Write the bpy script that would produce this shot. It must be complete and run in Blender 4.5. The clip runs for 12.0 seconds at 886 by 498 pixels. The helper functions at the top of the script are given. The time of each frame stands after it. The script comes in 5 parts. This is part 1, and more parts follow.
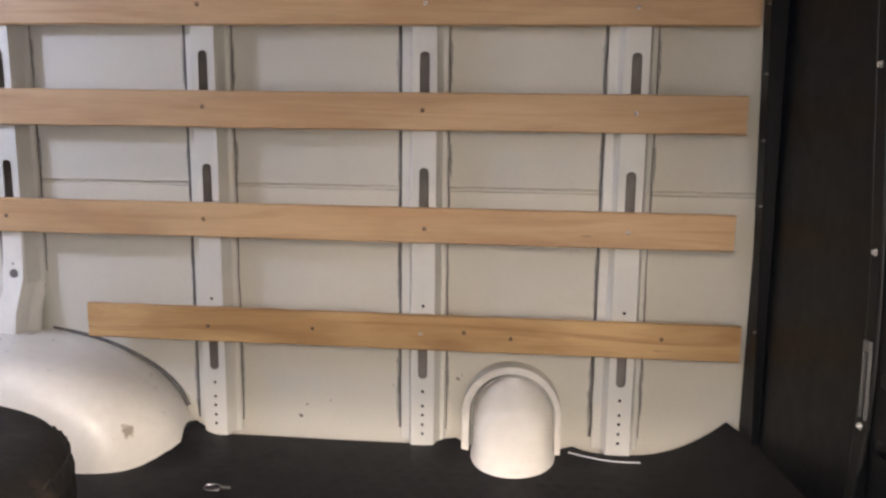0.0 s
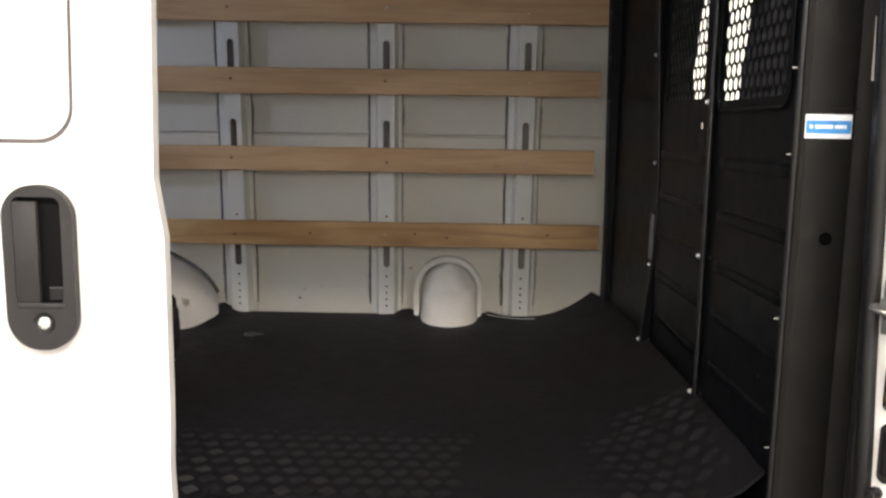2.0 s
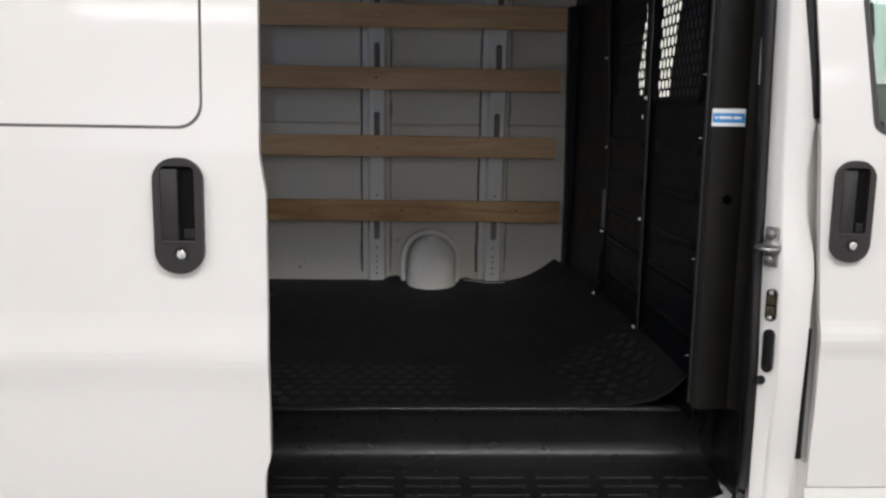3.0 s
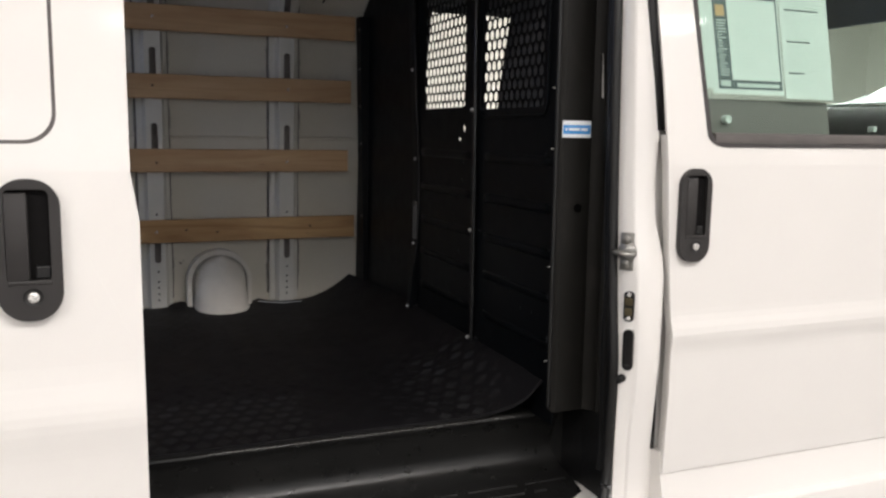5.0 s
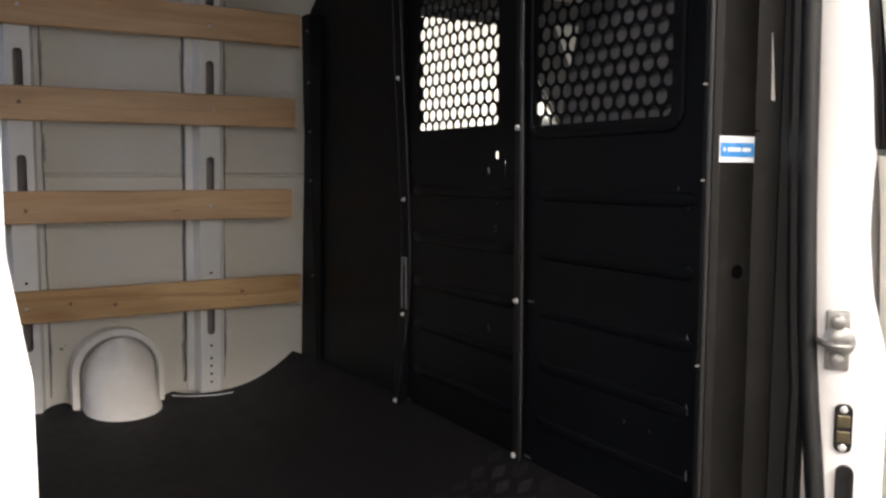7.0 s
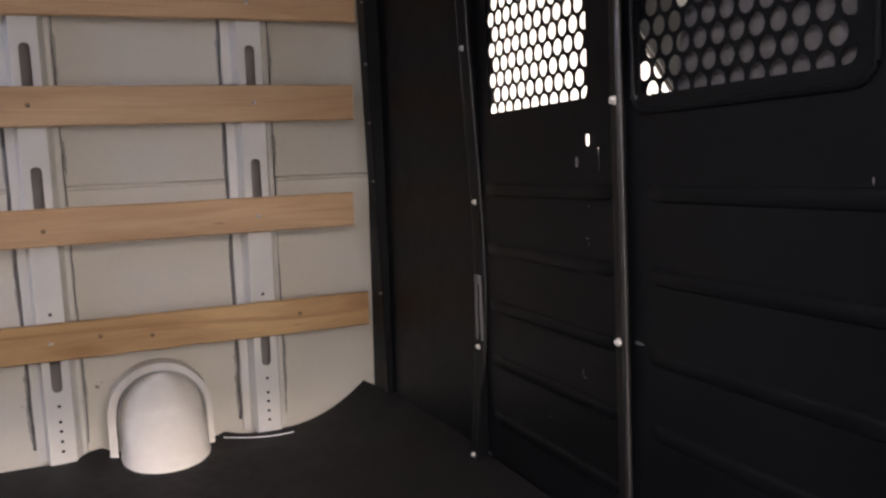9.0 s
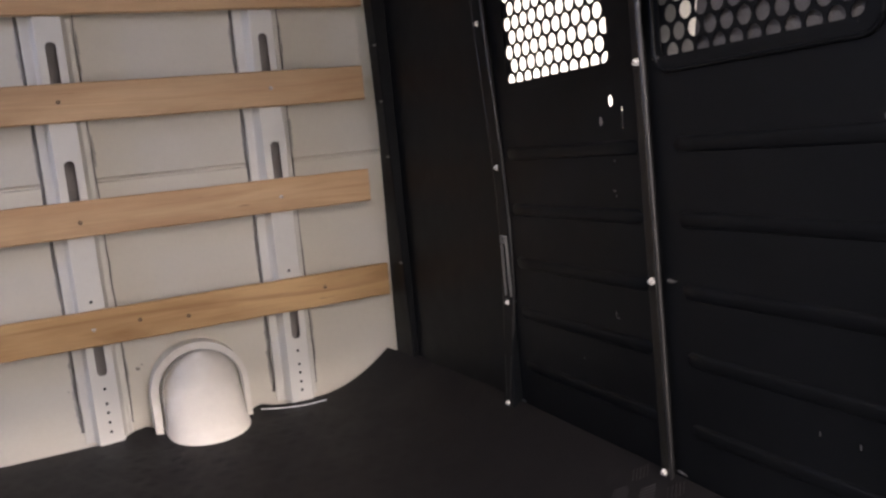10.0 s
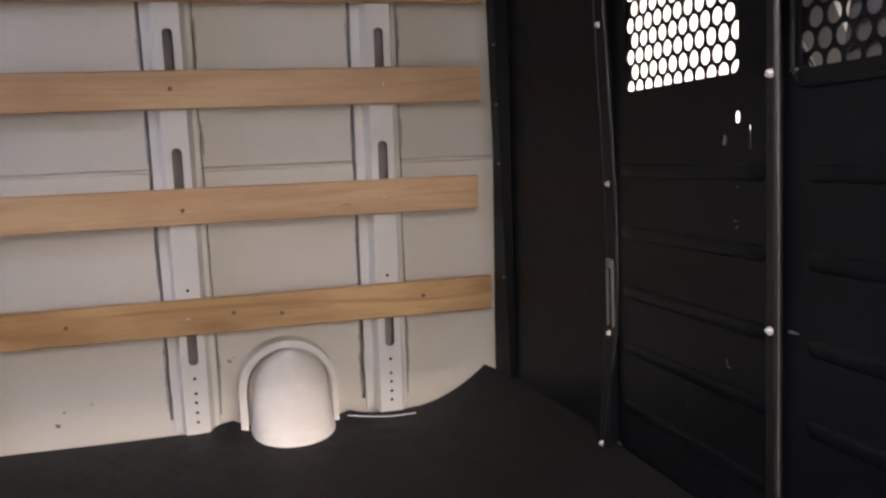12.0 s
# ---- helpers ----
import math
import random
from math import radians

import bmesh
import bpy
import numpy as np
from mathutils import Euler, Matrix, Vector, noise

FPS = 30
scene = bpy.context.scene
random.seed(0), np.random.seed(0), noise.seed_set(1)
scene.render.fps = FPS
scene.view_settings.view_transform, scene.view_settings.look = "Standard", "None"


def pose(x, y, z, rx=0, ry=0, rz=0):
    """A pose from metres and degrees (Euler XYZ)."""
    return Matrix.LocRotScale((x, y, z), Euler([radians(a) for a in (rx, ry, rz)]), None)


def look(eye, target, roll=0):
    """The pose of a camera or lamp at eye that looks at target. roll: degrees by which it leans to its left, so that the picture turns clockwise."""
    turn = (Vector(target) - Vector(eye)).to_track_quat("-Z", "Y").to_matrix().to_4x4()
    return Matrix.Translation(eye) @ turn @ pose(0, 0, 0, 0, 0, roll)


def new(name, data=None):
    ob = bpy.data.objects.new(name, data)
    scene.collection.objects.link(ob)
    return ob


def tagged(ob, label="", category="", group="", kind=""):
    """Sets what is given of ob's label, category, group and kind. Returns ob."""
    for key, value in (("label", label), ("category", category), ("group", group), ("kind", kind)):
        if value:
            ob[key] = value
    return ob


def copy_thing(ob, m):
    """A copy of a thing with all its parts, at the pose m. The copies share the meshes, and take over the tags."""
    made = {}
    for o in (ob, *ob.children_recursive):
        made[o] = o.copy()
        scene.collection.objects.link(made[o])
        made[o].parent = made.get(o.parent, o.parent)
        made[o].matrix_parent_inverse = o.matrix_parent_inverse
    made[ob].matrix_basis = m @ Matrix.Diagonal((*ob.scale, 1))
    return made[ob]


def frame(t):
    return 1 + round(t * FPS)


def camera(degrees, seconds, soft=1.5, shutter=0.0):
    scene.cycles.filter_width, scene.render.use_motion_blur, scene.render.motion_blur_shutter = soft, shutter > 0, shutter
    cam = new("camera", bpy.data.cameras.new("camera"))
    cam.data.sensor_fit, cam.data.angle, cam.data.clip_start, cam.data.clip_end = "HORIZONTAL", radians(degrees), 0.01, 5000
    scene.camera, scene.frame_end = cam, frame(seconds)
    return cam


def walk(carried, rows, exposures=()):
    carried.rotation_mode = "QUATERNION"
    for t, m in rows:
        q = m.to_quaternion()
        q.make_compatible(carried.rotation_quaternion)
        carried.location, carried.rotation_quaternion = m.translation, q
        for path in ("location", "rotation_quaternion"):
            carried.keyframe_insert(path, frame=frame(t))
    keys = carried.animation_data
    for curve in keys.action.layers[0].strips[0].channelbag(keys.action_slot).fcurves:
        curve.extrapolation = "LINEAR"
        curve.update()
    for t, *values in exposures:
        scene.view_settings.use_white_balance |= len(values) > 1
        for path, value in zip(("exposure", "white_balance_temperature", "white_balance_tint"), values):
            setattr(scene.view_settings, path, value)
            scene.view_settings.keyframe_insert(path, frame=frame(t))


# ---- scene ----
# A white cargo van in a bright showroom, seen through its open sliding door.
# x runs forward along the van, y towards the driver's side, z up from the showroom floor.
cam = camera(56.25, 12.0, soft=2.5)
EXPOSURES = [(0, 1.18, 6850, 15), (0.5, 0.93, 6750, 15.5), (1, 0.97, 6550, 15), (1.5, 0.63, 6350, 12), (2, 0.1, 6350, 9), (2.5, -0.85, 5750, 8), (4.3, -1.12, 6050, 10), (4.6, -1.04, 6050, 10), (5.5, -0.63, 6250, 11),
             (6.5, -0.40, 6400, 12), (7, 0.08, 6300, 12), (7.2, 0.70, 6400, 14), (9, 0.72, 6500, 19.5), (10, 0.97, 6500, 19.5), (11, 0.75, 6550, 20), (11.5, 1.22, 6450, 20.5), (12, 0.9, 6500, 20)]
PATH = [
    (0, (0.026, 0.069, 1.459), (-0.171, 2.046, 1.233), 1.03),
    (0.5, (0.077, -0.186, 1.442), (-0.105, 1.793, 1.220), 0.39),
    (1, (0.045, -0.426, 1.431), (-0.090, 1.556, 1.197), -0.13),
    (1.5, (0.010, -0.645, 1.422), (-0.068, 1.335, 1.154), 0.10),
    (2, (0.023, -0.908, 1.409), (-0.003, 1.070, 1.116), 0.82),
    (2.5, (-0.019, -1.149, 1.414), (0.014, 0.827, 1.108), 0.72),
    (2.7, (-0.057, -1.245, 1.410), (0.004, 0.730, 1.100), 0.59),
    (3.1, (-0.079, -1.439, 1.409), (0.001, 0.535, 1.093), 1.00),
    (3.5, (-0.079, -1.596, 1.406), (0.000, 0.377, 1.090), 1.98),
    (3.9, (-0.097, -1.658, 1.403), (0.033, 0.314, 1.093), 2.74),
    (4.3, (-0.175, -1.565, 1.403), (0.128, 0.389, 1.103), 2.52),
    (4.5, (-0.250, -1.464, 1.396), (0.191, 0.465, 1.104), 2.39),
    (5, (-0.385, -1.232, 1.405), (0.353, 0.606, 1.127), 0.82),
    (5.5, (-0.364, -0.976, 1.405), (0.473, 0.822, 1.146), -0.72),
    (6, (-0.379, -0.771, 1.406), (0.528, 0.997, 1.178), -0.46),
    (6.5, (-0.444, -0.572, 1.405), (0.566, 1.143, 1.202), -0.09),
    (7, (-0.379, -0.383, 1.382), (0.628, 1.335, 1.198), 0.13),
    (7.2, (-0.320, -0.306, 1.393), (0.668, 1.423, 1.205), -0.06),
    (7.6, (-0.275, -0.199, 1.394), (0.695, 1.540, 1.205), -0.47),
    (8, (-0.236, -0.128, 1.404), (0.697, 1.630, 1.203), -1.37),
    (8.4, (-0.188, -0.088, 1.410), (0.686, 1.700, 1.200), -2.26),
    (8.8, (-0.124, -0.064, 1.405), (0.676, 1.756, 1.194), -2.62),
    (9, (-0.089, -0.029, 1.392), (0.660, 1.815, 1.188), -2.53),
    (9.5, (-0.148, -0.016, 1.381), (0.491, 1.867, 1.159), -2.65),
    (10, (-0.244, -0.092, 1.379), (0.560, 1.721, 1.125), -5.94),
    (10.5, (-0.193, -0.143, 1.369), (0.665, 1.639, 1.069), -5.68),
    (11, (-0.104, -0.046, 1.344), (0.633, 1.789, 1.047), -3.54),
    (11.5, (-0.062, 0.008, 1.358), (0.516, 1.905, 1.095), -2.44),
    (12, (-0.122, 0.005, 1.380), (0.378, 1.929, 1.158), -2.44),
]
walk(cam, [(t, look(eye, target, roll)) for t, eye, target, roll in PATH], EXPOSURES)

# ---- world and light ----
world = bpy.data.worlds.new("world")
scene.world = world
world.use_nodes = True
world.node_tree.nodes["Background"].inputs[0].default_value = (0.75, 0.85, 1.0, 1)
world.node_tree.nodes["Background"].inputs[1].default_value = 0.3

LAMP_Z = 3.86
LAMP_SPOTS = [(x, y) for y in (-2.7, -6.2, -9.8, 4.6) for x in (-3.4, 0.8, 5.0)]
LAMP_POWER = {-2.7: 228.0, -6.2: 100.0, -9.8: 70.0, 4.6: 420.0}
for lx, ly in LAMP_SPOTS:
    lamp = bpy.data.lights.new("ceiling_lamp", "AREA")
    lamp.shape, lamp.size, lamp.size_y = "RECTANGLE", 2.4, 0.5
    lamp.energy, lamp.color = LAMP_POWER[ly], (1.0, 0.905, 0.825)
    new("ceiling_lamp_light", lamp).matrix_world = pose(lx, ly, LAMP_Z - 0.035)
# made-up fill light behind the camera, added to brighten the upper load space
lamp = bpy.data.lights.new("front_fill", "AREA")
lamp.shape, lamp.size, lamp.size_y = "RECTANGLE", 12.0, 2.3
lamp.energy, lamp.color = 88.0, (0.96, 0.96, 0.98)
new("front_fill", lamp).matrix_world = pose(0.5, -12.36, 1.95, 90, 0, 0)
# unseen cool cargo lamp, inferred from shadows; roof's middle line, towards the rear
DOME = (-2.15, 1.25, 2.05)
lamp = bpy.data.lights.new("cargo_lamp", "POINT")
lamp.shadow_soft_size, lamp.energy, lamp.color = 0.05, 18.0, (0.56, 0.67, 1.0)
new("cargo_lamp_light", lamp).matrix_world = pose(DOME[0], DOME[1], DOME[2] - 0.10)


# ---- materials ----
def material(name, base, rough=0.5, metal=0.0, coat=0.0, mottle=0.0, mottle_scale=6.0, grain=0.0, grain_scale=220.0,
             bump=0.0, bump_scale=300.0, dirt=None, dirt_scale=3.0, dirt_amount=0.5, stretch=(1, 1, 1), rough_var=0.08, spec=0.5, spots=(), spot_colour=(0.3, 0.26, 0.2)):
    """A painted, moulded or bare surface: base colour varied at two scales, dirt in patches, fine relief."""
    m = bpy.data.materials.new(name)
    m.use_nodes = True
    nt = m.node_tree
    b = nt.nodes["Principled BSDF"]
    b.inputs["Roughness"].default_value = rough
    b.inputs["Metallic"].default_value = metal
    b.inputs["Coat Weight"].default_value = coat
    b.inputs["Coat Roughness"].default_value = 0.06
    b.inputs["Specular IOR Level"].default_value = spec
    geo = nt.nodes.new("ShaderNodeNewGeometry")
    mp = nt.nodes.new("ShaderNodeMapping")
    mp.inputs["Scale"].default_value = stretch
    nt.links.new(geo.outputs["Position"], mp.inputs["Vector"])

    def noise_at(scale, detail=4.0, rough_n=0.55):
        n = nt.nodes.new("ShaderNodeTexNoise")
        n.inputs["Scale"].default_value, n.inputs["Detail"].default_value, n.inputs["Roughness"].default_value = scale, detail, rough_n
        nt.links.new(mp.outputs["Vector"], n.inputs["Vector"])
        return n.outputs["Fac"]

    def mix(fac, c1, c2, kind="MIX"):
        x = nt.nodes.new("ShaderNodeMix")
        x.data_type, x.blend_type = "RGBA", kind
        for sock, v in ((x.inputs[0], fac), (x.inputs[6], c1), (x.inputs[7], c2)):
            if isinstance(v, (int, float)):
                sock.default_value = v
            elif isinstance(v, tuple):
                sock.default_value = (*v, 1)
            else:
                nt.links.new(v, sock)
        return x.outputs[2]

    def ramp(fac, lo, hi, v0=0.0, v1=1.0):
        r = nt.nodes.new("ShaderNodeMapRange")
        r.inputs["From Min"].default_value, r.inputs["From Max"].default_value = lo, hi
        r.inputs["To Min"].default_value, r.inputs["To Max"].default_value = v0, v1
        nt.links.new(fac, r.inputs["Value"])
        return r.outputs["Result"]

    col = tuple(base)
    big = noise_at(mottle_scale)
    if mottle:
        col = mix(ramp(big, 0.3, 0.7), tuple(c * (1 - mottle) for c in base), tuple(min(1, c * (1 + mottle)) for c in base))
    if grain:
        g = ramp(noise_at(grain_scale, 3.0), 0.3, 0.7, 1 - grain, 1 + grain)
        col = mix(1.0, col, g, "MULTIPLY")
    if dirt:
        d = ramp(noise_at(dirt_scale, 7.0, 0.65), 0.56, 0.74, 0.0, dirt_amount)
        col = mix(d, col, tuple(dirt))
    for sx, sy, sz, size, amount in spots:
        # a stain or chip of its own, with a ragged outline
        off = nt.nodes.new("ShaderNodeVectorMath")
        off.operation, off.inputs[1].default_value = "SUBTRACT", (sx, sy, sz)
        nt.links.new(geo.outputs["Position"], off.inputs[0])
        far = nt.nodes.new("ShaderNodeVectorMath")
        far.operation = "LENGTH"
        nt.links.new(off.outputs[0], far.inputs[0])
        rag = nt.nodes.new("ShaderNodeMath")
        rag.operation, rag.inputs[1].default_value = "MULTIPLY_ADD", size * 2.2
        nt.links.new(noise_at(1.1 / size, 3.0), rag.inputs[0])
        nt.links.new(far.outputs["Value"], rag.inputs[2])
        col = mix(ramp(rag.outputs[0], size * 1.7, size * 2.1, amount, 0.0), col, tuple(spot_colour))
    if isinstance(col, tuple):
        b.inputs["Base Color"].default_value = (*col, 1)
    else:
        nt.links.new(col, b.inputs["Base Color"])
    if rough_var:
        nt.links.new(ramp(noise_at(mottle_scale * 4, 5.0), 0.3, 0.7, max(0.02, rough - rough_var), min(1, rough + rough_var)), b.inputs["Roughness"])
    if bump:
        bp = nt.nodes.new("ShaderNodeBump")
        bp.inputs["Strength"].default_value, bp.inputs["Distance"].default_value = bump, 0.002
        nt.links.new(noise_at(bump_scale, 3.0), bp.inputs["Height"])
        nt.links.new(bp.outputs["Normal"], b.inputs["Normal"])
    return m


def wood_material(name, light, dark, figure=1.0):
    """Planed hardwood board: soft blotches, faint cathedral bands along x, fine pores, short dark flecks; each board its own."""
    m = bpy.data.materials.new(name)
    m.use_nodes = True
    nt = m.node_tree
    b = nt.nodes["Principled BSDF"]
    geo = nt.nodes.new("ShaderNodeNewGeometry")
    info = nt.nodes.new("ShaderNodeObjectInfo")
    off = nt.nodes.new("ShaderNodeVectorMath")
    off.operation = "MULTIPLY_ADD"
    comb = nt.nodes.new("ShaderNodeCombineXYZ")
    for n in range(3):
        nt.links.new(info.outputs["Random"], comb.inputs[n])
    nt.links.new(comb.outputs[0], off.inputs[0])
    off.inputs[1].default_value = (37.0, 11.0, 23.0)
    nt.links.new(geo.outputs["Position"], off.inputs[2])

    def noise_of(stretch, detail=3.0, distort=0.0):
        mp = nt.nodes.new("ShaderNodeMapping")
        mp.inputs["Scale"].default_value = stretch
        nt.links.new(off.outputs[0], mp.inputs["Vector"])
        n = nt.nodes.new("ShaderNodeTexNoise")
        n.inputs["Scale"].default_value, n.inputs["Detail"].default_value, n.inputs["Distortion"].default_value = 1.0, detail, distort
        nt.links.new(mp.outputs[0], n.inputs["Vector"])
        return n.outputs["Fac"]

    def spread(fac, lo, hi, v0, v1):
        r = nt.nodes.new("ShaderNodeMapRange")
        r.inputs["From Min"].default_value, r.inputs["From Max"].default_value = lo, hi
        r.inputs["To Min"].default_value, r.inputs["To Max"].default_value = v0, v1
        nt.links.new(fac, r.inputs["Value"])
        return r.outputs[0]

    def blend(kind, fac, c1, c2):
        x = nt.nodes.new("ShaderNodeMix")
        x.data_type, x.blend_type = "RGBA", kind
        for sock, v in ((x.inputs[0], fac), (x.inputs[6], c1), (x.inputs[7], c2)):
            if isinstance(v, float):
                sock.default_value = v
            elif isinstance(v, tuple):
                sock.default_value = (*v, 1)
            else:
                nt.links.new(v, sock)
        return x.outputs[2]

    mid = tuple(0.6 * d + 0.4 * l for d, l in zip(dark, light))
    col = blend("MIX", spread(noise_of((2.2, 9.0, 11.0), 4.0, 0.4), 0.38, 0.62, 0.0, 1.0), mid, light)
    col = blend("MIX", spread(noise_of((1.3, 13.0, 19.0), 5.0, 1.6), 0.50, 0.70, 0.0, 0.75 * figure), col, dark)
    fine = noise_of((11.0, 220.0, 340.0), 3.0)
    col = blend("MULTIPLY", 1.0, col, spread(fine, 0.3, 0.7, 0.93, 1.05))
    col = blend("MULTIPLY", 1.0, col, spread(info.outputs["Random"], 0.0, 1.0, 0.93, 1.05))
    col = blend("MULTIPLY", 1.0, col, spread(noise_of((1.6, 2.0, 5.0), 2.0), 0.35, 0.65, 0.89, 1.06))
    # short dark flecks and a few splits along the grain
    col = blend("MIX", spread(noise_of((9.0, 60.0, 95.0), 2.0), 0.73, 0.80, 0.0, 0.65), col, (0.17, 0.08, 0.03))
    nt.links.new(col, b.inputs["Base Color"])
    b.inputs["Roughness"].default_value = 0.52
    bp = nt.nodes.new("ShaderNodeBump")
    bp.inputs["Strength"].default_value, bp.inputs["Distance"].default_value = 0.25, 0.001
    nt.links.new(fine, bp.inputs["Height"])
    nt.links.new(bp.outputs["Normal"], b.inputs["Normal"])
    return m


def glass_material(name, tint):
    m = bpy.data.materials.new(name)
    m.use_nodes = True
    nt = m.node_tree
    nt.nodes.remove(nt.nodes["Principled BSDF"])
    # reflection grows towards grazing angles, from both sides alike
    facing = nt.nodes.new("ShaderNodeLayerWeight")
    power = nt.nodes.new("ShaderNodeMath")
    power.operation, power.inputs[1].default_value = "POWER", 5.0
    nt.links.new(facing.outputs["Facing"], power.inputs[0])
    fres = nt.nodes.new("ShaderNodeMath")
    fres.operation, fres.inputs[1].default_value, fres.inputs[2].default_value = "MULTIPLY_ADD", 0.94, 0.035
    nt.links.new(power.outputs[0], fres.inputs[0])
    tr = nt.nodes.new("ShaderNodeBsdfTransparent")
    tr.inputs[0].default_value = (*tint, 1)
    gl = nt.nodes.new("ShaderNodeBsdfGlossy")
    gl.inputs["Roughness"].default_value = 0.02
    mx = nt.nodes.new("ShaderNodeMixShader")
    nt.links.new(fres.outputs[0], mx.inputs[0])
    nt.links.new(tr.outputs[0], mx.inputs[1])
    nt.links.new(gl.outputs[0], mx.inputs[2])
    nt.links.new(mx.outputs[0], nt.nodes["Material Output"].inputs["Surface"])
    return m


def glow_material(name, colour, strength):
    m = bpy.data.materials.new(name)
    m.use_nodes = True
    b = m.node_tree.nodes["Principled BSDF"]
    b.inputs["Base Color"].default_value = (0.8, 0.8, 0.8, 1)
    b.inputs["Emission Color"].default_value = (*colour, 1)
    b.inputs["Emission Strength"].default_value = strength
    return m


BODY_PAINT = material("white_body_paint", (0.80, 0.78, 0.75), 0.32, coat=0.6, mottle=0.02, mottle_scale=1.5, bump=0.03, bump_scale=500, rough_var=0.04)
INNER_PAINT = material("inner_white_paint", (0.632, 0.602, 0.522), 0.48, mottle=0.035, mottle_scale=1.8, grain=0.015, grain_scale=90,
                       dirt=(0.44, 0.41, 0.34), dirt_scale=4.0, dirt_amount=0.12, bump=0.04, bump_scale=25, spec=0.4,
                       spots=[(-0.562, 2.193, 0.753, 0.007, 0.9), (-0.545, 2.19, 0.786, 0.004, 0.8), (-0.48, 2.19, 0.80, 0.003, 0.7), (-0.31, 2.19, 0.85, 0.004, 0.7),
                              (-0.14, 2.187, 0.876, 0.006, 0.8), (-0.128, 2.186, 0.885, 0.003, 0.8), (0.20, 2.19, 0.80, 0.005, 0.5)], spot_colour=(0.10, 0.085, 0.07))
RIB_PAINT = material("rib_white_paint", (0.68, 0.665, 0.61), 0.42, mottle=0.04, mottle_scale=4.0, dirt=(0.45, 0.42, 0.36), dirt_scale=11.0, dirt_amount=0.2, bump=0.04, bump_scale=60)
WELL_PAINT = material("scuffed_white_paint", (0.70, 0.67, 0.61), 0.42, coat=0.08, mottle=0.06, mottle_scale=4.0, grain=0.03, grain_scale=40,
                      dirt=(0.45, 0.39, 0.29), dirt_scale=6.0, dirt_amount=0.45, bump=0.35, bump_scale=9, spec=0.4,
                      spots=[(0.0, 1.99, 0.875, 0.006, 0.6), (0.03, 1.98, 0.862, 0.004, 0.5)], spot_colour=(0.30, 0.25, 0.18))
ARCH_PAINT = material("glossy_arch_paint", (0.77, 0.745, 0.69), 0.34, coat=0.45, mottle=0.06, mottle_scale=4.0, grain=0.03, grain_scale=40,
                      bump=0.10, bump_scale=5, spec=0.5,
                      spots=[(-0.912, 1.906, 0.782, 0.021, 0.85), (-0.93, 1.91, 0.772, 0.012, 0.5)], spot_colour=(0.30, 0.25, 0.18))
# grey that paints the shade seen through the rib slots
SLOT_SHADE = material("slot_shade_grey", (0.25, 0.225, 0.21), 0.7, mottle=0.15, mottle_scale=12)
# sealer grey, darkened so that it also paints the shade in gaps
SEALER_SHADE = material("grey_sealer_and_gap_shade", (0.14, 0.13, 0.12), 0.7, mottle=0.35, mottle_scale=30, bump=0.3, bump_scale=120)
SMEAR = material("brushed_grey_sealer", (0.36, 0.345, 0.31), 0.6, mottle=0.25, mottle_scale=40, bump=0.2, bump_scale=150)
WOOD = wood_material("slat_wood", (0.64, 0.425, 0.23), (0.47, 0.27, 0.125))
FIGURED_WOOD = wood_material("figured_slat_wood", (0.60, 0.385, 0.175), (0.33, 0.165, 0.055), 1.3)
BLACK_STEEL = material("black_painted_steel", (0.0034, 0.0040, 0.0050), 0.42, mottle=0.2, mottle_scale=5.0, grain=0.1, grain_scale=150, spec=0.105,
                       bump=0.03, bump_scale=12, rough_var=0.04)
# lighter, glossier black steel: the post's highlight is put into its colour
POST_STEEL = material("post_highlight_steel", (0.012, 0.012, 0.0125), 0.22, spec=0.55, mottle=0.15, mottle_scale=8, rough_var=0.0)
BLACK_TRIM = material("black_moulded_trim", (0.0092, 0.0087, 0.0075), 0.45, spec=0.24, mottle=0.12, mottle_scale=8.0, bump=0.25, bump_scale=900,
                      dirt=(0.035, 0.031, 0.027), dirt_scale=14.0, dirt_amount=0.35)
STEP_PLASTIC = material("black_step_plastic", (0.009, 0.009, 0.0085), 0.32, spec=0.36, mottle=0.15, mottle_scale=7.0, bump=0.06, bump_scale=700,
                        dirt=(0.02, 0.018, 0.017), dirt_scale=12.0, dirt_amount=0.4)
# lighter and glossier than the step, to paint its lip's highlight
LIP_HIGHLIGHT = material("lip_highlight_plastic", (0.022, 0.021, 0.020), 0.28, spec=0.5, mottle=0.1, mottle_scale=30, rough_var=0.05)
CHANNEL_GREY = material("dark_grey_belt_cover", (0.027, 0.026, 0.023), 0.5, spec=0.3, mottle=0.1, mottle_scale=10, bump=0.2, bump_scale=800)
# near-black colour that paints the shade inside small holes
HOLE_SHADE = material("hole_shade_black", (0.002, 0.002, 0.002), 0.9, spec=0.0, mottle=0.1, mottle_scale=50)
# lighter, glossier rubber paints the light on the treads by the door
LIT_TREAD = material("lit_tread_rubber", (0.0105, 0.010, 0.0105), 0.40, spec=0.38, mottle=0.2, mottle_scale=12)
MAT_RUBBER = material("black_rubber_mat", (0.0066, 0.0062, 0.0071), 0.55, spec=0.17, mottle=0.09, mottle_scale=3.5, grain=0.2, grain_scale=130,
                      dirt=(0.012, 0.0115, 0.012), dirt_scale=4.5, dirt_amount=0.15, bump=0.3, bump_scale=420, rough_var=0.03)
SEAL_RUBBER = material("black_seal_rubber", (0.006, 0.006, 0.006), 0.42, spec=0.48, mottle=0.2, mottle_scale=20, bump=0.15, bump_scale=300)
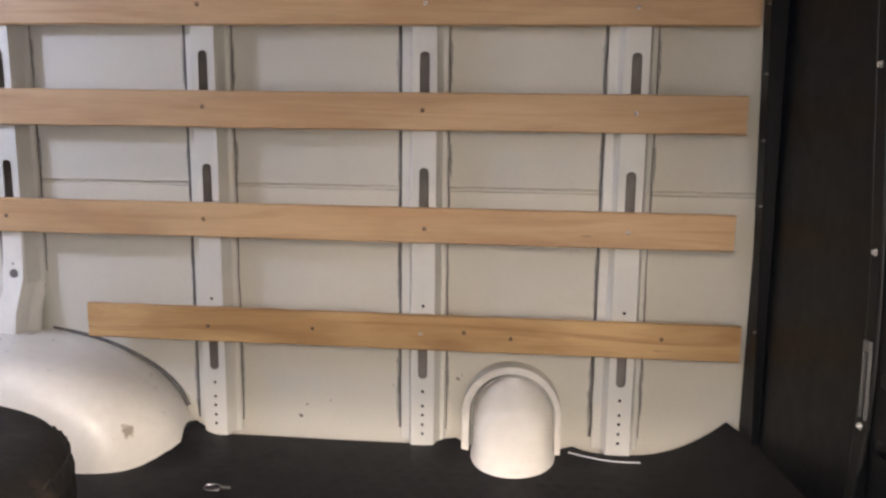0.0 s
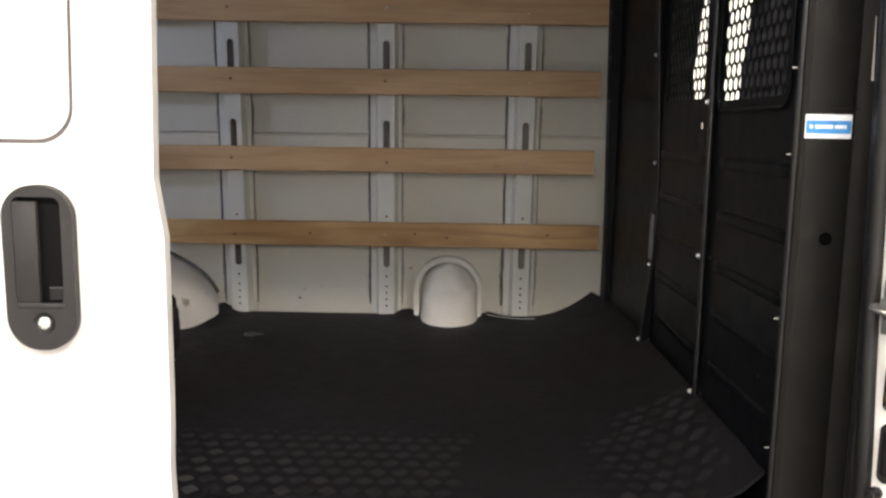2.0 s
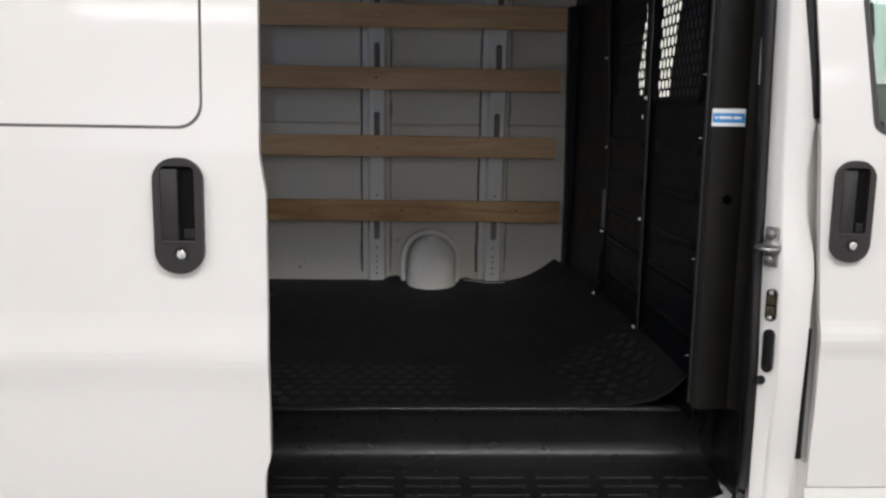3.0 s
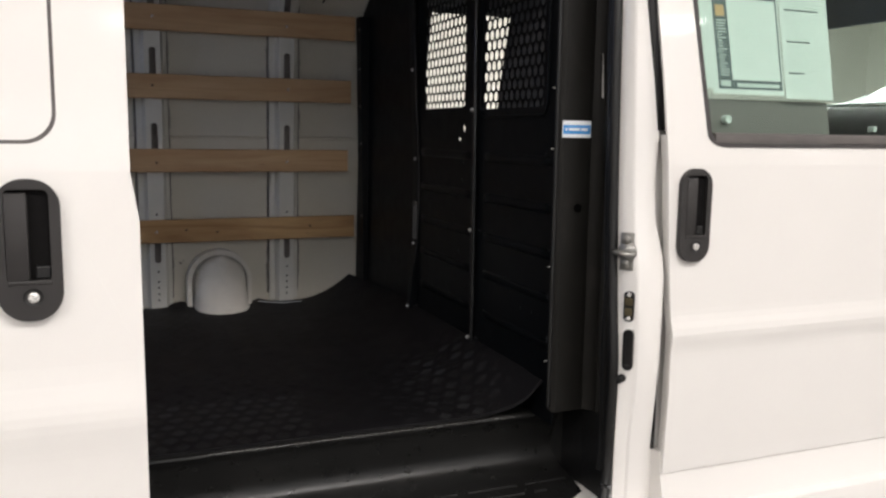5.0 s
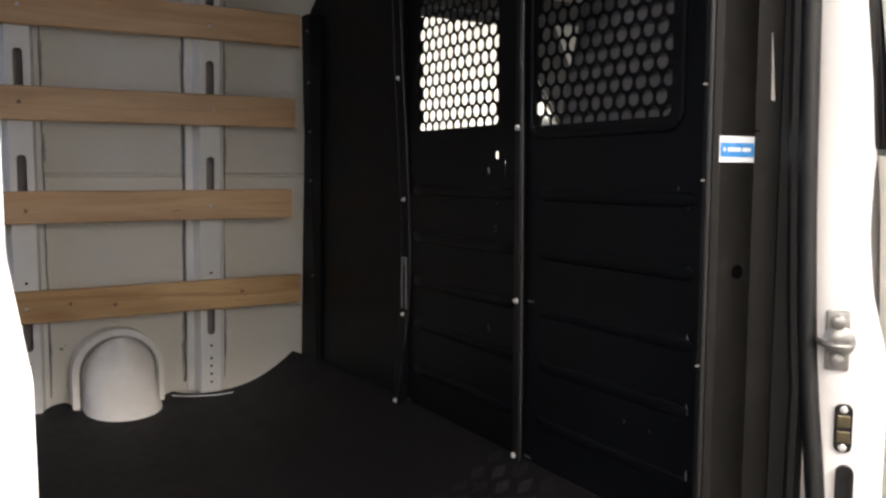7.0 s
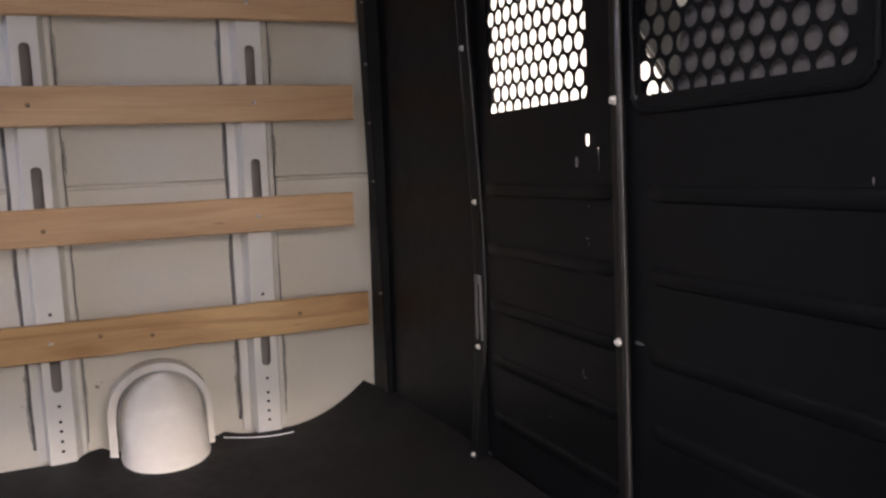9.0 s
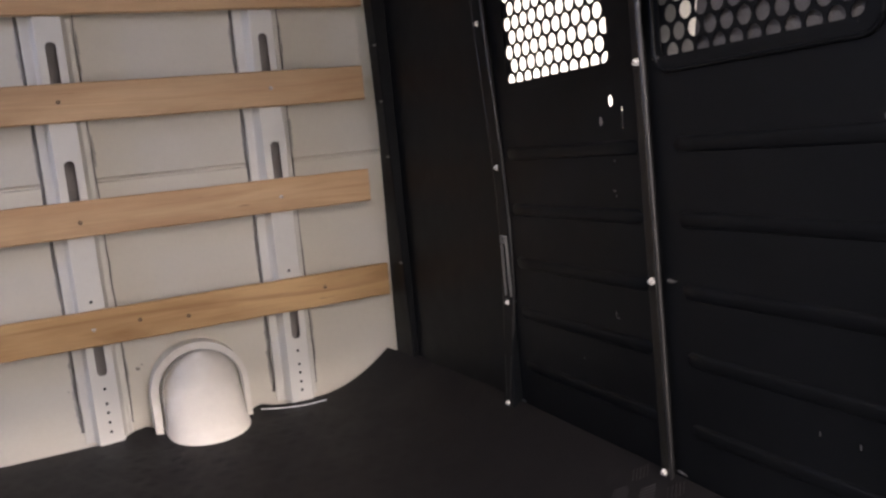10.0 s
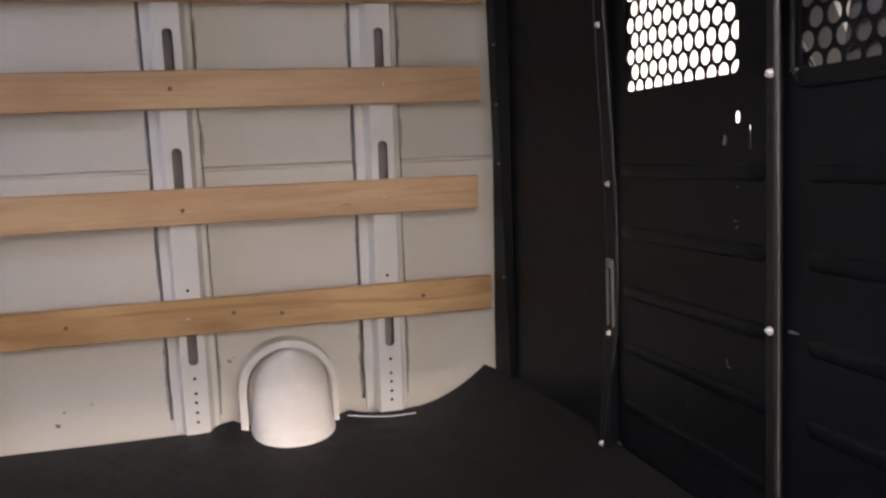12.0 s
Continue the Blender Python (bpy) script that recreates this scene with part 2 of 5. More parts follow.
GASKET = material("grey_panel_gasket", (0.11, 0.10, 0.095), 0.6, mottle=0.15, mottle_scale=18, bump=0.1, bump_scale=300)
WINDOW_RUBBER = material("weathered_window_rubber", (0.045, 0.04, 0.04), 0.5, mottle=0.2, mottle_scale=18, bump=0.15, bump_scale=300)
STRIKER_STEEL = material("dull_striker_steel", (0.30, 0.295, 0.28), 0.42, metal=0.9, mottle=0.15, mottle_scale=60, bump=0.15, bump_scale=200)
HANDLE_PLASTIC = material("charcoal_handle_plastic", (0.022, 0.020, 0.0195), 0.5, mottle=0.1, mottle_scale=15, bump=0.35, bump_scale=1500)
# darker than the handle, to paint the shade in its recess
RECESS_SHADE = material("handle_recess_shade", (0.006, 0.0055, 0.0055), 0.8, spec=0.1, mottle=0.2, mottle_scale=30)
RING_CHROME = material("dark_tarnished_chrome", (0.22, 0.22, 0.22), 0.22, metal=1.0, mottle=0.3, mottle_scale=150)
RUST_HOLE = material("rusty_screw_hole", (0.085, 0.055, 0.035), 0.7, mottle=0.3, mottle_scale=120)
SCUFF_GLINT = material("scuffed_metal_and_glint", (0.085, 0.085, 0.085), 0.45, mottle=0.3, mottle_scale=200)
ZINC = material("zinc_plated_steel", (0.80, 0.79, 0.76), 0.26, metal=0.6, mottle=0.08, mottle_scale=60, bump=0.1, bump_scale=300)
BRASS = material("brass_contact", (0.17, 0.145, 0.09), 0.45, metal=1.0, mottle=0.15, mottle_scale=80)
TYRE = material("tyre_rubber", (0.016, 0.0145, 0.0135), 0.8, spec=0.25, mottle=0.3, mottle_scale=9, grain=0.2, grain_scale=120,
                dirt=(0.075, 0.056, 0.041), dirt_scale=9.0, dirt_amount=0.9, bump=0.7, bump_scale=55)
RIM_STEEL = material("grey_wheel_steel", (0.12, 0.12, 0.13), 0.35, metal=0.7, mottle=0.15, mottle_scale=12, dirt=(0.10, 0.085, 0.07), dirt_scale=14, dirt_amount=0.5)
CLOTH = material("grey_seat_cloth", (0.075, 0.075, 0.08), 0.9, mottle=0.15, mottle_scale=14, grain=0.25, grain_scale=500, bump=0.5, bump_scale=900)
CAB_TRIM = material("grey_cab_trim", (0.10, 0.10, 0.105), 0.6, mottle=0.1, mottle_scale=9, bump=0.3, bump_scale=700)
DASH = material("charcoal_dashboard", (0.022, 0.023, 0.024), 0.55, mottle=0.12, mottle_scale=9, bump=0.3, bump_scale=700)
DOOR_TRIM = material("warm_grey_door_trim", (0.19, 0.175, 0.16), 0.6, mottle=0.08, mottle_scale=5, bump=0.2, bump_scale=600)
VISOR = material("blue_grey_vinyl", (0.20, 0.22, 0.31), 0.6, mottle=0.1, mottle_scale=12, bump=0.2, bump_scale=600)
CAB_HEADLINER = material("pale_headliner", (0.40, 0.39, 0.37), 0.9, mottle=0.06, mottle_scale=6, bump=0.4, bump_scale=500)
PAPER = material("window_paper", (0.80, 0.84, 0.80), 0.7, mottle=0.03, mottle_scale=14, rough_var=0.02)
PALE_WEDGE = material("pale_blue_wedge", (0.20, 0.29, 0.33), 0.3, mottle=0.08, mottle_scale=9)
PAPER_INK = material("dark_printed_border", (0.12, 0.145, 0.15), 0.6, mottle=0.1, mottle_scale=20)
PAPER_GREY = material("grey_print", (0.66, 0.72, 0.68), 0.7, mottle=0.1, mottle_scale=30)
PAPER_ORANGE = material("tan_print", (0.62, 0.40, 0.20), 0.6, mottle=0.1, mottle_scale=30)
STICKER_BLUE = material("blue_label_film", (0.06, 0.27, 0.62), 0.3, mottle=0.06, mottle_scale=40)
STICKER_WHITE = material("white_label_film", (0.80, 0.82, 0.84), 0.3, mottle=0.02, mottle_scale=40)
GLASS = glass_material("green_tinted_glass", (0.83, 0.915, 0.88))
CLEAR_GLASS = glass_material("pale_tinted_glass", (0.93, 0.95, 0.93))
ROOM_WALL = material("showroom_white_wall", (0.80, 0.78, 0.74), 0.7, mottle=0.03, mottle_scale=0.8, bump=0.15, bump_scale=120)
ROOM_FLOOR = material("showroom_floor_tile", (0.165, 0.158, 0.148), 0.25, mottle=0.08, mottle_scale=1.5, grain=0.08, grain_scale=40, bump=0.03, bump_scale=60)
LAMP_GLOW = glow_material("lamp_diffuser", (1.0, 0.94, 0.86), 14.0)
# glow of the added pane, not a known window
FRONT_FILL_GLOW = glow_material("front_fill_glow", (0.97, 0.97, 1.0), 0.55)


# ---- mesh helpers ----
def thing(name, base, label, category, group="", kind=""):
    ob = new(name)
    ob.empty_display_size = 0.1
    ob.location = base
    return tagged(ob, label, category, group, kind)


def part(name, bm, mat, parent=None, label="", smooth=False):
    bmesh.ops.recalc_face_normals(bm, faces=bm.faces)
    me = bpy.data.meshes.new(name)
    bm.to_mesh(me)
    bm.free()
    me.materials.append(mat)
    if smooth:
        me.shade_smooth()
        me.set_sharp_from_angle(angle=radians(38))
    ob = new(name, me)
    if parent is not None:
        hold(ob, parent)
    if label:
        ob["label"] = label
    return ob


def place_of(ob):
    m = ob.matrix_basis.copy()
    return place_of(ob.parent) @ ob.matrix_parent_inverse @ m if ob.parent else m


def hold(ob, parent):
    ob.parent = parent
    ob.matrix_parent_inverse = place_of(parent).inverted()


def box(bm, x0, x1, y0, y1, z0, z1, bevel=0.0, seg=2):
    made = bmesh.ops.create_cube(bm, size=1.0, matrix=Matrix.LocRotScale(((x0 + x1) / 2, (y0 + y1) / 2, (z0 + z1) / 2), None, (abs(x1 - x0), abs(y1 - y0), abs(z1 - z0))))
    if bevel:
        edges = list({e for v in made["verts"] for e in v.link_edges})
        bmesh.ops.bevel(bm, geom=edges, offset=bevel, segments=seg, affect="EDGES", profile=0.5)
    return bm


def boxed(x0, x1, y0, y1, z0, z1, bevel=0.0, seg=2):
    return box(bmesh.new(), x0, x1, y0, y1, z0, z1, bevel, seg)


def plate(bm, outer, holes, place, thick, cuts=()):
    """A plate: a 2D outline with holes, cut into strips at the heights in cuts, thickened, carried by place(u, v, w)."""
    work = bmesh.new()
    edges = []
    for loop in [outer] + list(holes):
        vs = [work.verts.new((u, v, 0)) for u, v in loop]
        edges += [work.edges.new((vs[n - 1], vs[n])) for n in range(len(vs))]
    bmesh.ops.triangle_fill(work, use_beauty=True, use_dissolve=False, edges=edges)
    for v in cuts:
        bmesh.ops.bisect_plane(work, geom=work.verts[:] + work.edges[:] + work.faces[:], plane_co=(0, v, 0), plane_no=(0, 1, 0))
    bmesh.ops.recalc_face_normals(work, faces=work.faces)
    if thick:
        made = bmesh.ops.extrude_face_region(work, geom=list(work.faces))
        bmesh.ops.translate(work, vec=(0, 0, thick), verts=[v for v in made["geom"] if isinstance(v, bmesh.types.BMVert)])
    keep = {v: bm.verts.new(place(*v.co)) for v in work.verts}
    for f in work.faces:
        bm.faces.new([keep[v] for v in f.verts])
    work.free()
    return bm


def rounded(u0, u1, v0, v1, r, seg=6):
    out = []
    for cu, cv, a0 in ((u1 - r, v1 - r, 0), (u0 + r, v1 - r, 90), (u0 + r, v0 + r, 180), (u1 - r, v0 + r, 270)):
        out += [(cu + r * math.cos(radians(a0 + 90 * n / seg)), cv + r * math.sin(radians(a0 + 90 * n / seg))) for n in range(seg + 1)]
    return out


def circle(u, v, r, seg=10):
    return [(u + r * math.cos(2 * math.pi * n / seg), v + r * math.sin(2 * math.pi * n / seg)) for n in range(seg)]


def loft(bm, rings, closed=False, caps=False):
    """Skin a row of equally long rings of points."""
    rows = [[bm.verts.new(p) for p in ring] for ring in rings]
    for a, b in zip(rows, rows[1:]):
        count = len(a)
        for n in range(count if closed else count - 1):
            bm.faces.new((a[n], a[(n + 1) % count], b[(n + 1) % count], b[n]))
    if caps:
        bm.faces.new(rows[0])
        bm.faces.new(rows[-1])
    return bm


def extrude_x(bm, profile, x0, x1):
    """A closed (y, z) outline drawn out along x."""
    return loft(bm, [[(x, y, z) for y, z in profile] for x in (x0, x1)], closed=True, caps=True)


def tube(bm, path, radius, seg=8):
    """A round bar along a path of points."""
    rings = []
    for n, p in enumerate(path):
        p = Vector(p)
        way = (Vector(path[min(n + 1, len(path) - 1)]) - Vector(path[max(n - 1, 0)])).normalized()
        side = way.cross(Vector((0, 0, 1)) if abs(way.z) < 0.9 else Vector((1, 0, 0))).normalized()
        up = side.cross(way)
        rings.append([p + radius * (math.cos(2 * math.pi * k / seg) * side + math.sin(2 * math.pi * k / seg) * up) for k in range(seg)])
    return loft(bm, rings, closed=True, caps=True)


def smooth_path(points, steps=8):
    pts = [Vector(p) for p in points]
    out = []
    for n in range(len(pts) - 1):
        a, b, c, d = pts[max(n - 1, 0)], pts[n], pts[n + 1], pts[min(n + 2, len(pts) - 1)]
        for k in range(steps):
            s = k / steps
            out.append(0.5 * ((2 * b) + (c - a) * s + (2 * a - 5 * b + 4 * c - d) * s * s + (3 * b - a - 3 * c + d) * s ** 3))
    return out + [pts[-1]]


def knob(bm, centre, axis, profile, seg=14):
    """A turned piece: (distance along axis, radius) pairs round an axis."""
    axis = Vector(axis).normalized()
    side = axis.orthogonal().normalized()
    up = axis.cross(side)
    rings = [[Vector(centre) + axis * d + r * (math.cos(2 * math.pi * k / seg) * side + math.sin(2 * math.pi * k / seg) * up) for k in range(seg)] for d, r in profile]
    return loft(bm, rings, closed=True, caps=True)


# ---- sizes ----
FLOOR = 0.705            # top of the rubber mat
RIB_X = (-1.312, -0.778, -0.226, 0.274)


def face_y(z):
    """Front face of the wall ribs, leaning slightly inwards towards the roof."""
    y = 2.135 - 0.065 * (z - 0.8)
    return y - (0.9 * (z - 1.84) ** 2 / 0.25 if z > 1.84 else 0)


def skin_y(z):
    return face_y(z) + 0.055


# ---- the showroom ----
def showroom():
    x0, x1, y0, y1, top = -9.0, 10.0, -12.5, 8.0, 3.9
    floor = part("floor", boxed(x0, x1, y0, y1, -0.2, -0.006), ROOM_FLOOR)
    tagged(floor, "pale polished showroom floor tiles under the van", "floor", kind="structure")
    for name, b in (("wall_north", (x0, x1, y1, y1 + 0.2)), ("wall_east", (x1, x1 + 0.2, y0 - 0.2, y1 + 0.2)), ("wall_west", (x0 - 0.2, x0, y0 - 0.2, y1 + 0.2))):
        tagged(part(name, boxed(*b, -0.2, top), ROOM_WALL), "plain white painted showroom wall", "wall", kind="structure")
    tagged(part("ceiling", boxed(x0 - 0.2, x1 + 0.2, y0 - 0.2, y1 + 0.2, top, top + 0.2), ROOM_WALL), "plain white showroom ceiling", "ceiling", kind="structure")
    # unseen glass front, added to carry the fill light
    bm = bmesh.new()
    plate(bm, [(x0, -0.2), (x1, -0.2), (x1, top), (x0, top)], [[(-5.5, 0.8), (6.5, 0.8), (6.5, 3.1), (-5.5, 3.1)]], lambda u, v, w: (u, y0 - w, v), 0.2)
    south = tagged(part("wall_south", bm, ROOM_WALL), "white showroom wall with a made-up glass front", "wall", kind="structure")
    for k in range(7):
        part("mullion", boxed(-5.52 + 2.0 * k, -5.46 + 2.0 * k, y0 - 0.12, y0 - 0.06, 0.8, 3.1, 0.005), ZINC, south)
    part("front_fill_pane", boxed(-5.5, 6.5, y0 - 0.19, y0 - 0.17, 0.8, 3.1), FRONT_FILL_GLOW, south, "glowing fill pane behind the made-up glass front")
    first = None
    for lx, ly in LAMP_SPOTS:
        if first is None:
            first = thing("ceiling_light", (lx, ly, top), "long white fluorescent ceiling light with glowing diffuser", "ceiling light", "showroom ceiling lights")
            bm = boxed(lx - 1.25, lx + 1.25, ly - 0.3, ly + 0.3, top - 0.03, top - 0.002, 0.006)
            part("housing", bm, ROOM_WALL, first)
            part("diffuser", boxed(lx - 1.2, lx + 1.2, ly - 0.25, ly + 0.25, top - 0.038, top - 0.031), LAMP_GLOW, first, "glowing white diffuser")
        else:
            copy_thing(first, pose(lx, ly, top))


showroom()

# ---- the van: shell, floor, far wall ----
van = thing("cargo_van", (0.0, 1.2, 0.0), "white cargo van with its side sliding door open", "van")


def far_wall():
    zs = [0.60, 0.72, 0.85, 1.0, 1.15, 1.30, 1.3665, 1.3690, 1.3745, 1.3790, 1.45, 1.6, 1.75, 1.84, 1.88, 1.92, 1.96, 2.0, 2.03]
    bm = bmesh.new()
    ring_in = [(skin_y(z) + (0.011 if 1.368 < z < 1.376 else 0.0), z) for z in zs]
    ring_out = [(y + 0.035, z) for y, z in reversed(ring_in)]
    extrude_x(bm, ring_in + ring_out, -2.75, 0.64)
    wall = part("side_wall", bm, INNER_PAINT, van, "white painted steel side wall with dusty panels", smooth=True)
    return wall


wall = far_wall()


def rib(cx, low, wide=0.0295):
    """A hat-section wall rib: slotted face, sloping sides, spot-welded flanges, sealer beads darkened for groove shade.
    """
    zs = [low + (1.98 - low) * n / 26 for n in range(27)]
    bm = bmesh.new()
    slots = [(1.634, 0.07), (1.356, 0.07), (0.960, 0.073), (1.90, 0.05)]
    holes = [rounded(-0.012, 0.012, z - h, z + h, 0.0115, 5) for z, h in slots if z - h > low + 0.02]
    dots = [z for z in (0.852, 0.813, 0.789, 0.763, 0.738, 0.7155 + 0.008, 1.078) if z > low + 0.03]
    holes += [circle(0.0, z, 0.0042, 8) for z in dots]
    edge = [(-wide, z) for z in zs] + [(wide, z) for z in reversed(zs)]
    plate(bm, edge, holes, lambda u, v, w: (cx + u, face_y(v) + w, v), 0.0016)
    part("rib_face", bm, RIB_PAINT, wall, "white steel rib with long slots")
    bm = bmesh.new()
    for s in (-1, 1):
        ledge = wide + (0.0325 if s < 0 else 0.024)
        pr = [(wide, 0.0), (wide + 0.0025, 0.004), (wide + 0.0075, 0.040), (wide + 0.012, 0.0455), (ledge - 0.002, 0.047), (ledge, 0.0495), (ledge + 0.0005, 0.0555)]
        outer = [[(cx + s * u, face_y(z) + w, z) for u, w in pr] for z in zs]
        inner = [[(cx + s * (u - 0.0015), face_y(z) + w + 0.0014, z) for u, w in reversed(pr)] for z in zs]
        loft(bm, [a + b for a, b in zip(outer, inner)], closed=True, caps=True)
    part("rib_sides", bm, RIB_PAINT, wall, smooth=True)
    # added sheet behind the slots; its grey stands in for the shade inside
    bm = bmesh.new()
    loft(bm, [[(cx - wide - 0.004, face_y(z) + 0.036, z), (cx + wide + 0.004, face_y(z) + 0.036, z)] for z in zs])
    part("slot_shade_back", bm, SLOT_SHADE, wall)
    # black discs behind the holes paint the shade inside them
    for z in dots:
        disc = knob(bmesh.new(), (cx, face_y(z) + 0.0125, z), (0, -1, 0), [(0, 0.009), (0.0008, 0.009), (0.0009, 0.002)], 8)
        part("bolt_hole_shade", disc, HOLE_SHADE, wall)
    rnd = random.Random(int(cx * 1000) + 7)
    # sealer beads; the thick left one paints the shade of a groove
    for s, gap in ((-1, 0.0665), (1, 0.0560)):
        path = []
        z = low + 0.03
        while z < 1.9:
            path.append((cx + s * gap + rnd.uniform(-0.0017, 0.0017), skin_y(z) + rnd.uniform(-0.0008, 0.0014), z))
            z += rnd.uniform(0.025, 0.06)
        bm = bmesh.new()
        thin = 0.0046 if s < 0 else 0.0020
        tube(bm, smooth_path(path, 3), thin, 6)
        part("sealer_bead_shade", bm, SEALER_SHADE, wall, "uneven seam sealer darkened for the groove's shade")
    # brushed-on sealer along the flange, ragged and broken
    for s, z0, z1, wide_s in ((-1, max(low + 0.03, 0.745), 0.955, 0.0075), (-1, 1.08, 1.22, 0.004), (-1, 1.385, 1.50, 0.004), (-1, 1.62, 1.75, 0.006), (1, max(low + 0.03, 0.80), 0.95, 0.0035), (1, 1.40, 1.49, 0.005), (1, 1.63, 1.74, 0.0035)):
        if z0 > z1 - 0.05:
            continue
        rows = []
        z = z0
        while z < z1:
            k = math.sin(math.pi * (z - z0) / (z1 - z0)) ** 0.4
            mid = cx + s * (0.0700 if s < 0 else 0.0600) + rnd.uniform(-0.001, 0.001)
            a, b = wide_s * k * rnd.uniform(0.45, 1.0), wide_s * k * rnd.uniform(0.35, 1.0)
            rows.append([(mid - a, skin_y(z) - 0.0006, z), (mid - a * 0.4, skin_y(z) - 0.0022, z), (mid + b * 0.4, skin_y(z) - 0.0022, z), (mid + b, skin_y(z) - 0.0006, z), (mid, skin_y(z) + 0.002, z)])
            z += rnd.uniform(0.006, 0.012)
        part("sealer_smear", loft(bmesh.new(), rows, closed=True, caps=True), SMEAR, wall)


for n, cx in enumerate(RIB_X):
    rib(cx, 1.10 if n == 0 else 0.706)


def rib_foot():
    """The wide kinked foot of the rib that stands on the wheel arch, with its side flange."""
    bm = bmesh.new()
    rings = []
    for z, left, right, out in ((1.24, -1.343, -1.282, 0.002), (1.16, -1.346, -1.283, 0.004), (1.115, -1.350, -1.284, 0.006), (1.085, -1.346, -1.288, 0.014), (1.055, -1.350, -1.290, 0.026), (1.02, -1.358, -1.293, 0.036), (0.968, -1.362, -1.297, 0.040)):
        y = face_y(z) - out
        rings.append([(left - 0.004, y + 0.075, z), (left, y + 0.005, z), (left + 0.004, y, z), (right - 0.004, y, z), (right, y + 0.005, z), (right + 0.006, y + 0.045, z), (right + 0.022, y + 0.060, z), (right + 0.024, y + 0.075, z)])
    loft(bm, rings)
    part("rib_foot", bm, ARCH_PAINT, wall, "glossy white kinked rib foot", smooth=True)
    y = face_y(0.968) - 0.040
    bm = tube(bmesh.new(), [(-1.366, y + 0.03, 0.972), (-1.364, y - 0.002, 0.970), (-1.330, y - 0.003, 0.968), (-1.293, y - 0.002, 0.966), (-1.284, y + 0.03, 0.964)], 0.0028, 6)
    part("foot_seam", bm, SEALER_SHADE, wall, "dark seam under the rib foot")
    # dark discs paint the shade of the foot's two holes
    bm = knob(bmesh.new(), (-1.313, face_y(1.13) - 0.005, 1.128), (0, -1, 0), [(0, 0.0115), (0.001, 0.0115), (0.001, 0.004)], 12)
    part("bolt_hole_shade", bm, SEALER_SHADE, wall)
    bm = knob(bmesh.new(), (-1.314, face_y(1.16) - 0.004, 1.154), (0, -1, 0), [(0, 0.003), (0.001, 0.003)], 8)
    part("bolt_hole_shade", bm, SEALER_SHADE, wall)


rib_foot()


def wheel_arch():
    """Rounded steel wheel arch with worn paint."""
    cx, a, b = -1.37, 0.508, 0.268
    bm = bmesh.new()
    rings = []
    depth = 0.352
    for s in [0, 0.15, 0.3, 0.45, 0.58, 0.68, 0.77, 0.84, 0.90, 0.94, 0.97, 0.988, 0.997, 1.0]:
        k = max(0.0, 1 - s ** 7.0) ** (1 / 7.0)
        k = 0.12 + 0.88 * k if s < 1 else 0.0
        flare = 1 + 0.085 * math.sin(math.pi * min(1.0, s * 1.1)) ** 2
        ring = []
        for n in range(49):
            ang = math.pi * n / 48
            low = 1 - abs(math.sin(ang))
            ring.append((cx + a * k * (1 + (flare - 1) * low) * math.cos(ang), 2.182 - depth * s, FLOOR - 0.02 + (b + 0.02) * (k ** 0.75) * max(0.0, math.sin(ang)) ** 0.92))
        rings.append(ring)
    loft(bm, rings)
    well = part("wheel_arch", bm, ARCH_PAINT, van, "scuffed white wheel arch with rust stains", smooth=True)
    # solid dark tube paints the shade inside the open seam
    bm = bmesh.new()
    path = [(cx + (a + 0.004) * math.cos(math.pi * n / 40), skin_y(0.85) - 0.004, FLOOR - 0.01 + (b + 0.016) * max(0, math.sin(math.pi * n / 40)) ** 0.92) for n in range(3, 18)]
    tube(bm, path, 0.006, 6)
    part("seam", bm, SEALER_SHADE, well, "dark tube for the shade in the arch's open seam")


wheel_arch()


